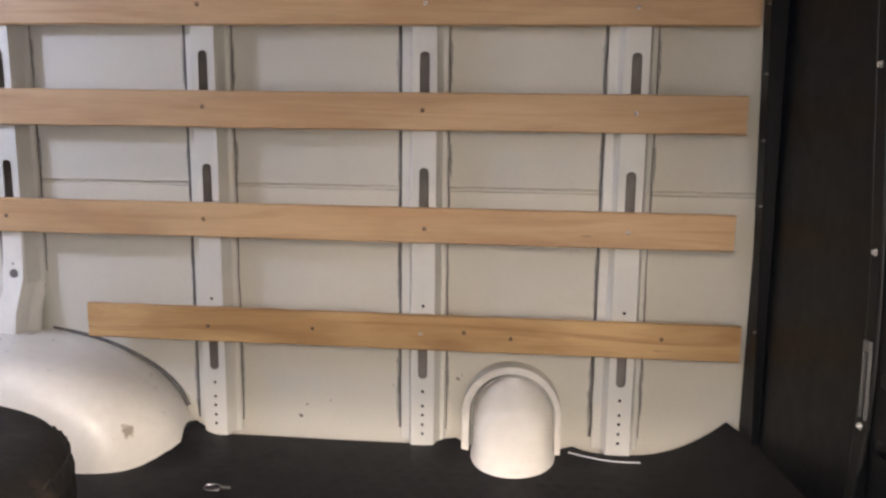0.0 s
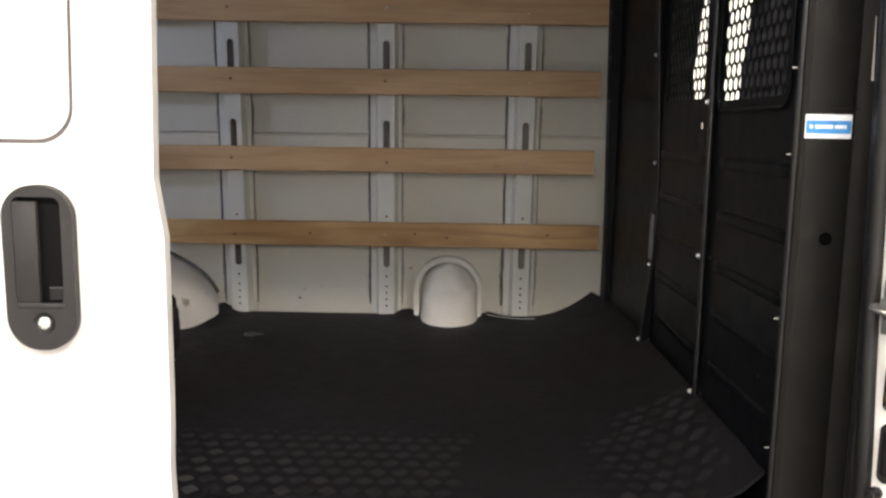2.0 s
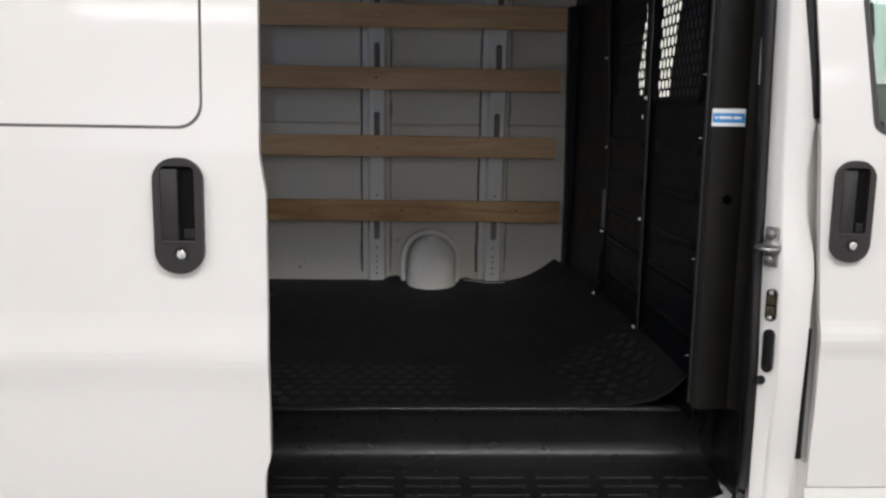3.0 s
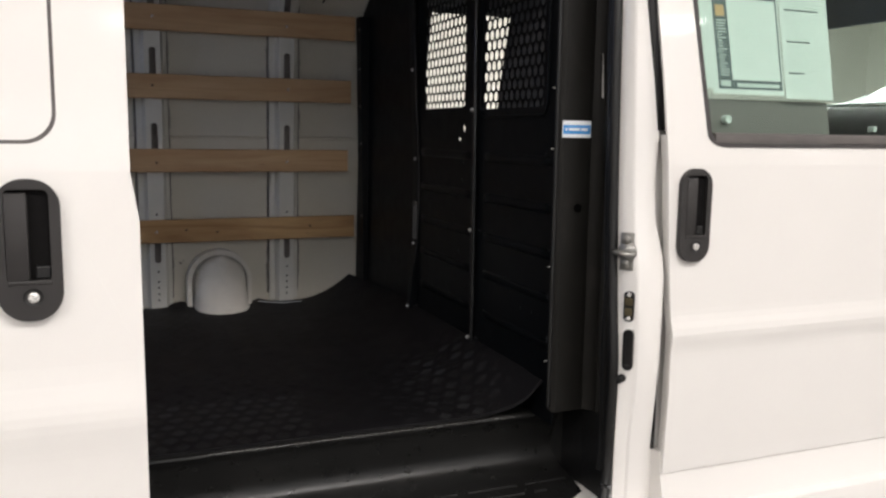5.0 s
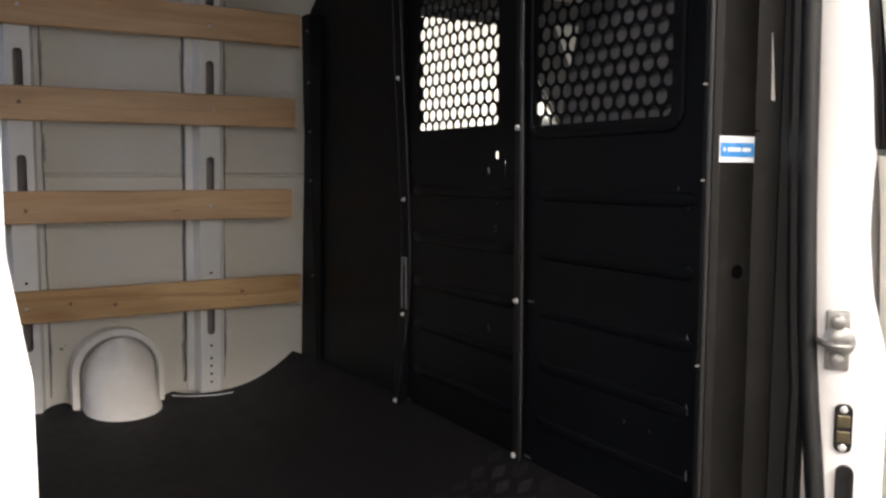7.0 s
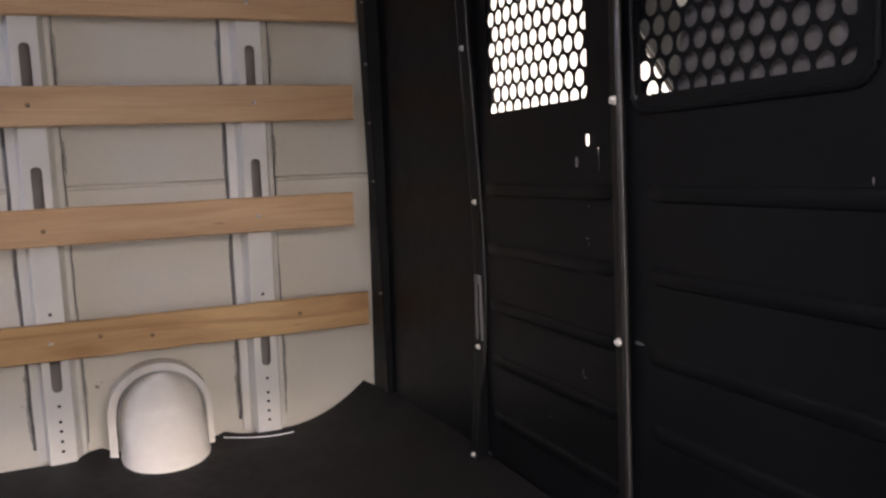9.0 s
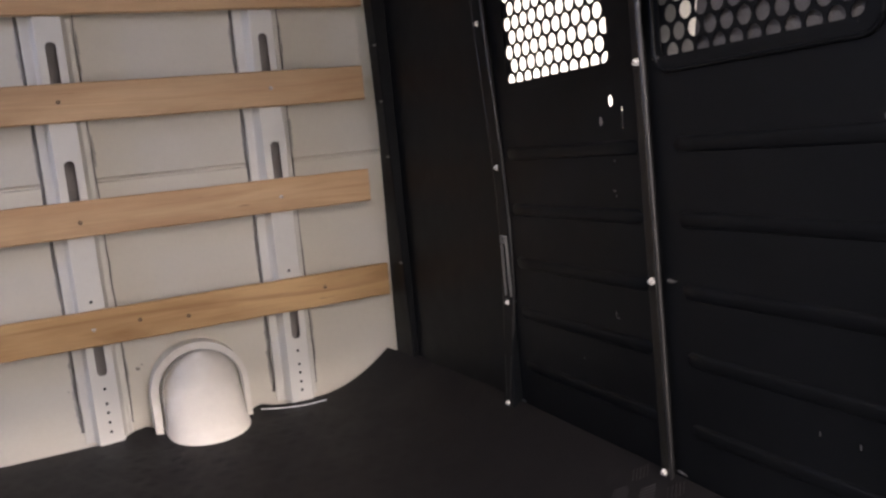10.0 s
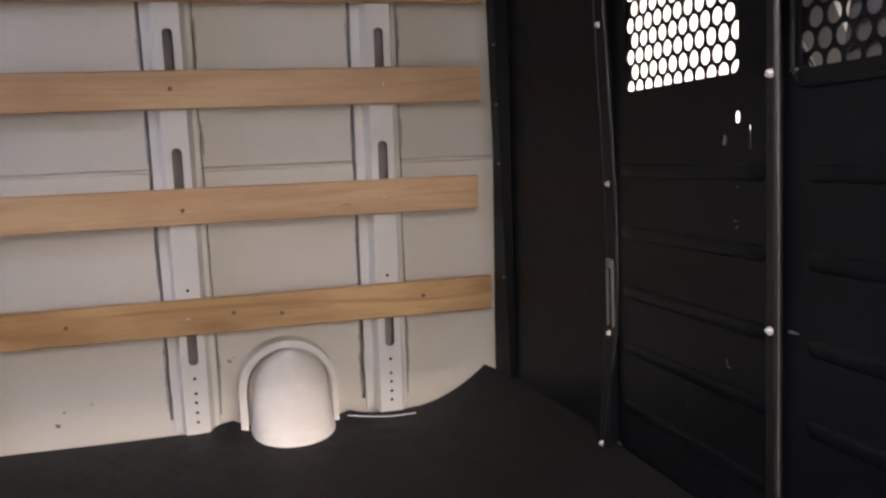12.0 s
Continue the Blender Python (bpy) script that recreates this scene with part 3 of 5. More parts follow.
def filler_cover():
    """The round-topped bulge with its flange on the wall."""
    cx = 0.003
    outer, inner = [], []
    for n in range(25):
        ang = math.pi * n / 24
        outer.append((0.1250 * math.cos(ang), 0.806 + 0.1250 * math.sin(ang)))
        inner.append((0.106 * math.cos(ang), 0.806 + 0.106 * math.sin(ang)))
    ring = [(0.1250, 0.70)] + outer + [(-0.1250, 0.70), (-0.106, 0.70)] + inner[::-1] + [(0.106, 0.70)]
    bm = bmesh.new()
    plate(bm, ring, [], lambda u, v, w: (cx + u, 2.116 + w, v), 0.075)
    bmesh.ops.bevel(bm, geom=[e for e in bm.edges if e.calc_face_angle(0) > 1.0], offset=0.005, segments=2, affect="EDGES")
    cover = part("filler_cover", bm, WELL_PAINT, van, "white rounded steel bulge with flange on the wall", smooth=True)
    cx = 0.009
    bm = bmesh.new()
    rings = []
    for k in range(23):
        h = math.sin(k / 22 * math.pi / 2)
        z = FLOOR - 0.01 + 0.2115 * h
        over = max(0.0, z - 0.806)
        wide = math.sqrt(max(0.0, 0.1045 ** 2 - over ** 2)) + 0.010 * max(0, 1 - 7 * h) ** 2
        # upright neck above, skirt that slopes out to the mat below
        skirt = min(1.0, max(0.0, (0.826 - z) / 0.120))
        deep = 0.082 + 0.014 * max(0.0, 1 - h ** 6) + 0.146 * (skirt * skirt * (1.6 - 0.6 * skirt))
        if k == 22:
            wide, deep = 0.002, 0.078
        rings.append([(cx + wide * math.cos(math.pi * n / 24), skin_y(0.8) - deep * max(0.0, math.sin(math.pi * n / 24)) ** 0.62, z) for n in range(25)])
    loft(bm, rings)
    part("bulge", bm, WELL_PAINT, cover, smooth=True)
    bm = bmesh.new()
    arc = [(0.1025 * math.cos(math.pi * n / 24), 0.806 + 0.1025 * math.sin(math.pi * n / 24)) for n in range(25)]
    path = [(cx + u, 2.115, v) for u, v in [(0.1025, 0.712)] + arc + [(-0.1025, 0.712)]]
    tube(bm, path, 0.0022, 6)
    part("weld_seam", bm, SMEAR, cover)


filler_cover()


def van_shell():
    """Floor pan, roof, near side behind the door, rear end: they close the load space."""
    part("floor_pan", boxed(-2.75, 0.73, 0.66, 2.17, 0.58, FLOOR - 0.012), BLACK_TRIM, van)
    part("floor_pan", boxed(-2.75, -0.42, 0.34, 0.636, 0.58, FLOOR - 0.012), BLACK_TRIM, van)
    bm = bmesh.new()
    prof = [(0.33, 1.93), (0.42, 2.02), (0.62, 2.07), (1.2, 2.095), (1.8, 2.07), (2.0, 2.03), (2.02, 2.06), (1.82, 2.11), (1.2, 2.135), (0.60, 2.11), (0.38, 2.06), (0.29, 1.95)]
    extrude_x(bm, prof, -2.75, 2.3)
    part("roof", bm, INNER_PAINT, van, "white steel roof", smooth=True)
    for cx in (-2.2, -1.65, -1.1, -0.55, 0.0, 0.5):
        bm = bmesh.new()
        loft(bm, [[(cx - 0.03, y, z), (cx - 0.025, y, z - 0.025), (cx + 0.025, y, z - 0.025), (cx + 0.03, y, z)] for y, z in ((0.45, 2.02), (0.62, 2.068), (1.2, 2.093), (1.8, 2.068), (1.98, 2.02))], closed=True, caps=True)
        part("roof_bow", bm, RIB_PAINT, van, smooth=True)
    bm = bmesh.new()
    near = [(0.30, 0.52), (0.275, 0.95), (0.285, 1.30), (0.33, 1.93), (0.40, 1.93), (0.36, 1.30), (0.36, 0.95), (0.36, 0.52)]
    extrude_x(bm, near, -2.75, -0.66)
    part("body_side", bm, BODY_PAINT, van, "white body side behind the door", smooth=True)
    # unseen rear end; its two window openings are added to let light in
    bm = bmesh.new()
    holes = [rounded(0.50, 1.12, 1.32, 1.82, 0.05), rounded(1.28, 1.92, 1.32, 1.82, 0.05)]
    plate(bm, [(0.30, 0.5), (2.2, 0.5), (2.2, 1.85), (2.05, 2.1), (0.40, 2.1), (0.30, 1.85)], holes, lambda u, v, w: (-2.76 - w, u, v), 0.05)
    rear = part("rear_doors", bm, INNER_PAINT, van, "unseen white rear doors with windows added for light")
    for u0, u1 in ((0.50, 1.12), (1.28, 1.92)):
        bm = bmesh.new()
        plate(bm, rounded(u0 - 0.01, u1 + 0.01, 1.31, 1.83, 0.05), [], lambda u, v, w: (-2.786 - w, u, v), 0.004)
        part("pane", bm, CLEAR_GLASS, rear).visible_shadow = False
    # rocker, sill and the header over the doorway
    bm = bmesh.new()
    extrude_x(bm, [(0.27, 0.30), (0.262, 0.46), (0.272, 0.512), (0.285, 0.520), (0.64, 0.520), (0.64, 0.30)], -2.6, 2.6)
    part("sill", bm, BODY_PAINT, van, "white painted door sill", smooth=True)
    bm = bmesh.new()
    extrude_x(bm, [(0.290, 0.515), (0.314, 0.600), (0.322, 0.66), (0.40, 0.66), (0.40, 0.515)], 0.800, 2.5)
    part("rocker", bm, BODY_PAINT, van, smooth=True)
    bm = bmesh.new()
    extrude_x(bm, [(0.33, 1.905), (0.33, 1.99), (0.46, 2.03), (0.46, 1.94), (0.40, 1.905)], -0.46, 0.75)
    part("door_header", bm, BODY_PAINT, van, smooth=True)


van_shell()


def road_wheels():
    """The four wheels that the van stands on."""
    R = 0.335
    for wx in (-1.37, 2.02):
        for wy, out in ((0.40, -1), (2.02, 1)):
            bm = bmesh.new()
            prof = [(-0.085, 0.20), (-0.10, 0.25), (-0.098, 0.305), (-0.08, R - 0.006), (-0.05, R), (0.05, R), (0.08, R - 0.006), (0.098, 0.305), (0.10, 0.25), (0.085, 0.20)]
            loft(bm, [[(wx + r * math.cos(2 * math.pi * n / 48), wy + out * d, R + r * math.sin(2 * math.pi * n / 48)) for n in range(48)] for d, r in prof + prof[:1]], closed=True)
            wheel = part("wheel", bm, TYRE, van, "black road tyre on steel wheel", smooth=True)
            bm = bmesh.new()
            prof = [(0.085, 0.205), (0.075, 0.19), (0.03, 0.175), (0.02, 0.12), (0.045, 0.08), (0.05, 0.03), (0.05, 0.002)]
            loft(bm, [[(wx + r * math.cos(2 * math.pi * n / 40), wy + out * d, R + r * math.sin(2 * math.pi * n / 40)) for n in range(40)] for d, r in prof], closed=True)
            part("rim", bm, RIM_STEEL, wheel, "grey steel rim", smooth=True)


road_wheels()


# ---- wooden slats ----
def slat(x0, x1, z0, z1, seed, screws, wood=WOOD):
    rnd = random.Random(seed)
    bm = bmesh.new()
    rings = []
    count = 60
    for n in range(count + 1):
        x = x0 + (x1 - x0) * n / count
        dz = 0.0012 * noise.noise((x * 3.1, seed * 3.7, 0))
        e0, e1 = (0.0015 * noise.noise((x * 17, seed, k)) for k in (1, 2))
        r = 0.003
        yf, yb = face_y(z0) - 0.0205, face_y(z0) - 0.0015
        lean = -0.065
        pts = [(yf + r, z0 + e0), (yf, z0 + e0 + r), (yf, z1 + e1 - r), (yf + r, z1 + e1), (yb, z1 + e1), (yb, z0 + e0)]
        rings.append([(x, y + lean * (z - z0), z + dz) for y, z in pts])
    loft(bm, rings, closed=True, caps=True)
    base = thing("wooden_slat", ((x0 + x1) / 2, face_y(z0) - 0.01, z0), "tan hardwood slat screwed across the white wall ribs", "slat", "wall slats")
    part("board", bm, wood, base)
    for sx, style in screws:
        zc = (z0 + z1) / 2 + rnd.uniform(-0.008, 0.008)
        y = face_y(z0) - 0.0205 - 0.065 * (zc - z0)
        bm = bmesh.new()
        knob(bm, (sx + rnd.uniform(-0.006, 0.006), y + 0.001, zc), (0, -1, 0), [(0, 0.0050), (0.0016, 0.0050), (0.0022, 0.0040), (0.0012, 0.0024), (0.0008, 0.0011)], 12)
        part("screw", bm, ZINC if style else RUST_HOLE, base, "zinc screw" if style else "dark screw hole")


R0, R1, R2, R3 = RIB_X
slat(-2.45, 0.543, 1.762, 1.856, 1, [(-1.9, 1), (R0, 0), (R1, 0), (R2, 1), (R3, 1)])
slat(-2.45, 0.529, 1.516, 1.606, 2, [(-1.9, 1), (R0, 0), (R1, 0), (R2, 0), (R3, 1)])
slat(-2.45, 0.520, 1.241, 1.329, 3, [(-1.9, 1), (R0, 0), (R1, 0), (R2, 0), (R3, 1)])
slat(-1.107, 0.552, 0.968, 1.058, 4, [(R1, 0), (R2, 1), (-0.002, 0), (0.36, 0), (-0.117, 0), (-0.504, 0)], FIGURED_WOOD)


# ---- rubber mat ----
def mat_end(y):
    """Where the mat ends along the partition: it stops short in the far corner."""
    return 0.594 - 0.052 * min(1.0, max(0.0, (y - 1.93) / 0.22))


def mat_z(x, y):
    s = min(1.04, max(0.0, (x - 0.31) / (mat_end(y) - 0.31)))
    z = FLOOR + 0.098 * s ** (2.0 + 3.5 * min(1.0, max(0.0, (0.85 - y) / 0.22)))
    t = min(0.8, max(0.0, (0.66 - y) / 0.09))
    lip = max(0.0, (y - 2.06) / 0.09)
    bumps = 0.022 * math.exp(-((x + 0.150) / 0.035) ** 2) + 0.014 * math.exp(-((x - 0.160) / 0.030) ** 2)
    # pushed up where it meets the wheel arch
    curl = 0.034 * math.exp(-((x + 0.845) / 0.038) ** 2) * min(1.0, max(0.0, (y - 1.88) / 0.2))
    return z - 0.008 * t * t + curl + lip * bumps + 0.0016 * noise.noise((x * 4.0, y * 4.0, 3.0))


def floor_mat():
    bm = bmesh.new()
    xs = [-2.72 + 0.08 * n for n in range(22)] + [-0.98 + 0.02 * n for n in range(38)] + [-0.20 + 0.03 * n for n in range(17)] + [0.31 + 0.0284 * n for n in range(11)]
    top = []
    for x in xs:
        front = 0.596 if x > -0.44 else 0.40
        if x > 0.50:
            s = (x - 0.50) / 0.095
            front = 0.596 - 0.064 * min(1.0, s)
        ys = [front + (2.155 - front) * k / 56 for k in range(57)]
        row = [((0.31 + (x - 0.31) * (mat_end(y) - 0.31) / 0.284) if x > 0.31 else x, y) for y in ys]
        top.append([(u, y, mat_z(u, y)) for u, y in row])
    rows = [[bm.verts.new(p) for p in ring] for ring in top]
    low = [[bm.verts.new((p[0], p[1], p[2] - 0.009)) for p in ring] for ring in top]
    for g in (rows, low):
        for a, b in zip(g, g[1:]):
            for n in range(len(a) - 1):
                bm.faces.new((a[n], a[n + 1], b[n + 1], b[n]))
    for n in range(len(rows) - 1):
        bm.faces.new((rows[n][0], rows[n + 1][0], low[n + 1][0], low[n][0]))
        bm.faces.new((rows[n][-1], rows[n + 1][-1], low[n + 1][-1], low[n][-1]))
    for n in range(len(rows[0]) - 1):
        bm.faces.new((rows[-1][n], rows[-1][n + 1], low[-1][n + 1], low[-1][n]))
        bm.faces.new((rows[0][n], rows[0][n + 1], low[0][n + 1], low[0][n]))
    base = thing("rubber_mat", (0.0, 1.3, FLOOR), "black ribbed rubber cargo mat curling up at the partition", "floor mat")
    part("sheet", bm, MAT_RUBBER, base, smooth=True)
    # raised treads: groups of five short bars, turned by a quarter from one group to the next; lowered and dulled where
    # they should catch no light
    verts, faces, dull = [], [], []
    pitch, bar, gap = 0.045, 0.028, 0.0062
    for i in range(-32, 14):
        for j in range(0, 34):
            cx, cy = 0.01 + i * pitch + (pitch / 2 if j % 2 else 0), 0.615 + j * pitch
            if cx > mat_end(cy) - 0.02 or cy > 2.06 or cx < -1.4 or (cx > 0.54 and cy < 0.66):
                continue
            for k in (-2, -1, 0, 1, 2):
                half_l, half_w = bar / 2 * (1 - 0.06 * abs(k)), 0.0017
                turned = (i + j) % 2
                ux, uy = (0.7071, 0.7071) if turned else (0.7071, -0.7071)
                ox, oy = cx - uy * gap * k, cy + ux * gap * k
                at = len(verts)
                # relief and gloss fade out where the treads should look unlit
                dulled = min(1.0, max(0.0, (oy - 0.78) / 0.36, 1.1 * math.exp(-((ox - 0.21) / 0.15) ** 2) + 0.3 * noise.noise((ox * 5.0, oy * 5.0, 5.0)))) if ox < 0.40 else min(1.0, max(0.0, (oy - 0.98) / 0.15))
                dull += [1 if dulled > 0.4 else 0] * 5
                for lift, shrink in ((-0.0005, 1.0), (0.0009 - 0.0007 * dulled, 0.6)):
                    for a, b in ((-1, -1), (1, -1), (1, 1), (-1, 1)):
                        x = ox + ux * a * half_l * (1 if lift < 0 else 0.95) - uy * b * half_w * shrink
                        y = oy + uy * a * half_l * (1 if lift < 0 else 0.95) + ux * b * half_w * shrink
                        verts.append((x, y, mat_z(x, y) + lift))
                faces += [(at + 4, at + 5, at + 6, at + 7)] + [(at + q, at + (q + 1) % 4, at + 4 + (q + 1) % 4, at + 4 + q) for q in range(4)]
    me = bpy.data.meshes.new("tread_relief")
    me.from_pydata(verts, [], faces)
    me.materials.append(LIT_TREAD)
    me.materials.append(MAT_RUBBER)
    for poly, flat in zip(me.polygons, dull):
        poly.material_index = flat
    bars = new("tread_relief", me)
    hold(bars, base)
    tagged(bars, kind="stuff")


floor_mat()


# ---- partition between load space and cab ----
def hex_holes(y0, y1, z0, z1, pitch, r, seg=10):
    out, row = [], 0
    z = z0 + r + 0.004
    while z + r < z1 - 0.002:
        y = y0 + r + 0.004 + (pitch / 2 if row % 2 else 0)
        while y + r < y1 - 0.002:
            out.append(circle(y, z, r, seg))
            y += pitch
        z += pitch * 0.866
        row += 1
    return out


def partition():
    base = thing("bulkhead_partition", (0.6, 1.25, 0.72), "black steel bulkhead partition with perforated window panels", "partition")
    top = 1.97
    XP = 0.598
    swage = [1.340, 1.226, 1.114, 1.006, 0.890]

    def sheet(name, y0, y1, z0, z1, window, slits, x, swages, label=""):
        """A steel panel: opening, slits, and pressed horizontal swages."""
        bm = bmesh.new()
        holes = ([rounded(*window, 0.012, 3)] if window else []) + slits
        plate(bm, [(y0, z0), (y1, z0), (y1, z1), (y0, z1)], holes, lambda u, v, w: (x + w, u, v), 0.0025)
        ob = part(name, bm, BLACK_STEEL, base, label)
        for z in swages:
            bm = bmesh.new()
            a, b = y0 + 0.035, y1 - 0.05
            rings = []
            for dz, out in ((-0.013, -0.001), (-0.0115, 0.0015), (-0.009, 0.0034), (0.006, 0.0040), (0.009, 0.0034), (0.0115, 0.0012), (0.0125, -0.001)):
                rings.append([(x + 0.001, a - 0.004, z + dz * 0.4)] + [(x - out, a + 0.010 + (b - a - 0.020) * n / 10, z + dz) for n in range(11)] + [(x + 0.001, b + 0.004, z + dz * 0.4)])
            loft(bm, rings)
            part("swage", bm, BLACK_STEEL, ob, smooth=True)
        return ob

    # three panels, near to far
    w2, w1 = (0.574, 0.926, 1.472, 1.93), (1.060, 1.402, 1.482, 1.93)
    near = sheet("panel", 0.484, 0.960, 0.696, top, w2, [], XP, swage, "black steel panel with pressed ribs")
    slit = [rounded(1.057, 1.070, 1.409, 1.428, 0.006, 3), rounded(1.0315, 1.0365, 1.372, 1.407, 0.002, 2), rounded(1.089, 1.102, 1.378, 1.394, 0.006, 3)]
    mid = sheet("panel", 0.963, 1.478, 0.696, top, w1, slit, XP + 0.001, swage)
    # far panel: bent towards the wall, its outline following the side wall and the roof curve
    far_edge = [(skin_y(z) - 0.03, z) for z in (0.696, 0.9, 1.1, 1.3, 1.5, 1.7, 1.82)] + [(2.05, 1.875), (1.99, 1.915), (1.90, 1.945), (1.75, 1.965), (1.481, top)]
    bm = bmesh.new()
    plate(bm, [(1.481, 0.696)] + far_edge, [], lambda u, v, w: (XP - 0.02 * (u - 1.48) / 0.6 + w, u, v), 0.0025)
    far = part("panel", bm, BLACK_STEEL, base)
    for ob, w in ((near, w2), (mid, w1)):
        bm = bmesh.new()
        y0, y1, z0, z1 = w[0] - 0.012, w[1] + 0.012, w[2] - 0.012, w[3] + 0.012
        plate(bm, [(y0, z0), (y1, z0), (y1, z1), (y0, z1)], hex_holes(w[0] - 0.006, w[1] + 0.02, w[2] - 0.012, w[3], 0.0320, 0.0134), lambda u, v, q: (XP + 0.005 + q, u, v), 0.0016)
        part("perforated_sheet", bm, BLACK_STEEL, ob, "black sheet with round punched holes")
    # edge flanges and posts
    def bar(path, radius, mat=SEAL_RUBBER):
        part("post", tube(bmesh.new(), smooth_path(path, 5), radius, 10), mat, base, smooth=True)

    bar([(XP - 0.010, 0.957, 0.735), (XP - 0.010, 0.956, 1.1), (XP - 0.010, 0.959, 1.5), (XP - 0.010, 0.963, top)], 0.0058, POST_STEEL)
    part("post_strip", boxed(XP - 0.009, XP - 0.002, 0.960, 0.984, 0.735, top, 0.002), BLACK_TRIM, base)
    # bent strip with rolled edges where the far panel meets the middle one
    bend = [(0.571, 1.484, 0.740), (0.574, 1.482, 0.80), (0.592, 1.476, 1.02), (0.594, 1.467, 1.16), (0.594, 1.471, 1.315), (0.584, 1.480, 1.615), (0.574, 1.486, top)]
    bm = bmesh.new()
    loft(bm, [[(x + 0.003, y - 0.020, z), (x, y - 0.017, z), (x, y + 0.017, z), (x + 0.003, y + 0.020, z), (XP + 0.004, y + 0.020, z), (XP + 0.004, y - 0.020, z)] for x, y, z in bend], closed=True, caps=True)
    part("post_strip", bm, BLACK_STEEL, base)
    for dy in (-0.0205, 0.0205):
        bar([(x + 0.003, y + dy * (0.35 if z < 0.85 else 1.0), z) for x, y, z in bend], 0.0036)
    # folded edge along the side wall
    bm = bmesh.new()
    rings = []
    for z in (0.735, 1.0, 1.3, 1.6, 1.85):
        y, front = 2.028 - 0.022 * (z - 1.2), 0.565 - 0.020 * (z - 0.85)
        rings.append([(XP, y - 0.034, z), (front + 0.002, y - 0.030, z), (front, y - 0.026, z), (front - 0.002, y + 0.024, z), (front + 0.004, y + 0.030, z), (XP, y + 0.034, z)])
    loft(bm, rings, closed=True, caps=True)
    part("edge_flange", bm, BLACK_STEEL, base)
    bar([(XP - 0.010, 0.487, z) for z in (0.745, 1.0, 1.5, top)], 0.0055)
    bm = bmesh.new()
    box(bm, 0.586, 0.594, 1.454, 1.478, 1.150, 1.169, 0.003)
    box(bm, 0.587, 0.594, 1.4545, 1.4570, 1.036, 1.153, 0.001)
    box(bm, 0.587, 0.594, 1.4752, 1.4775, 1.036, 1.153, 0.001)
    part("bracket", bm, SCUFF_GLINT, base, "worn bare steel bracket on the post")
    # bolts
    spots = [(XP - 0.019, 0.963, 1.47), (XP - 0.019, 0.963, 1.126), (XP - 0.019, 0.966, 0.806), (XP - 0.019, 0.955, 1.80),
             (0.592, 1.472, 1.314), (0.590, 1.476, 1.021), (0.572, 1.482, 0.797), (0.582, 1.480, 1.615)]
    spots += [(0.563 - 0.020 * (z - 0.85), 2.006 - 0.022 * (z - 1.2), z) for z in (1.065, 1.356, 1.503, 1.649, 1.80)]
    spots += [(XP - 0.020, 0.487, z) for z in (1.512, 1.371, 1.091, 0.86)]
    for n, (x, y, z) in enumerate(spots):
        bm = bmesh.new()
        r = 0.0047 if n < 8 else 0.0026 if n < 13 else 0.0019
        knob(bm, (x + 0.002, y, z), (-1, 0, 0), [(0, r * 1.35), (0.002, r * 1.35), (0.0025, r), (0.006, r * 0.95), (0.0072, r * 0.5)], 10)
        part("bolt", bm, ZINC if n < 8 else STRIKER_STEEL, base, "bright zinc bolt" if n < 8 else "small dull steel bolt")
    # raised rim round the near window panel
    rim = [(XP - 0.003, u, v) for u, v in rounded(0.548, 0.938, 1.450, 1.955, 0.030, 6)]
    part("window_rim", tube(bmesh.new(), rim + rim[:1], 0.0034, 8), BLACK_STEEL, base, smooth=True)
    # scuffs in the paint; the long streaks beside bolts are painted glints
    rnd = random.Random(21)
    for y, z, w, h in ((1.066, 1.268, 0.010, 0.004), (1.062, 1.259, 0.003, 0.007), (1.088, 1.051, 0.004, 0.012), (1.082, 1.045, 0.010, 0.003), (1.064, 1.122, 0.004, 0.003), (1.068, 1.345, 0.002, 0.012), (1.060, 1.318, 0.004, 0.004),
                       (0.663, 0.955, 0.003, 0.010), (0.583, 1.011, 0.006, 0.002), (0.680, 0.892, 0.005, 0.003), (0.602, 0.955, 0.003, 0.012), (0.553, 1.358, 0.003, 0.008), (0.735, 1.117, 0.003, 0.002), (1.20, 0.95, 0.003, 0.003), (1.717, 0.85, 0.004, 0.002),
                       *[(0.531 - 0.024 * (1.336 - z), z, 0.005, 0.023) for z in (1.336, 1.227, 1.119, 1.009, 0.904)], *[(y - 0.026, z, 0.028, 0.006) for y, z in ((0.963, 1.471), (0.963, 1.127), (0.966, 0.808), (1.482, 1.026), (1.479, 0.804))]):
        bm = bmesh.new()
        plate(bm, [(y + w * rnd.uniform(0.3, 0.6) * math.cos(a), z + h * rnd.uniform(0.3, 0.6) * math.sin(a)) for a in [0.3 + 2 * math.pi * q / 7 for q in range(7)]], [], lambda u, v, q: (XP - 0.0012 - q - (0.02 * (u - 1.48) / 0.6 if u > 1.48 else 0), u, v), 0.0004)
        part("scuff_glint", bm, SCUFF_GLINT, base, "pale scuffed spots and painted bolt glints on black paint")


partition()


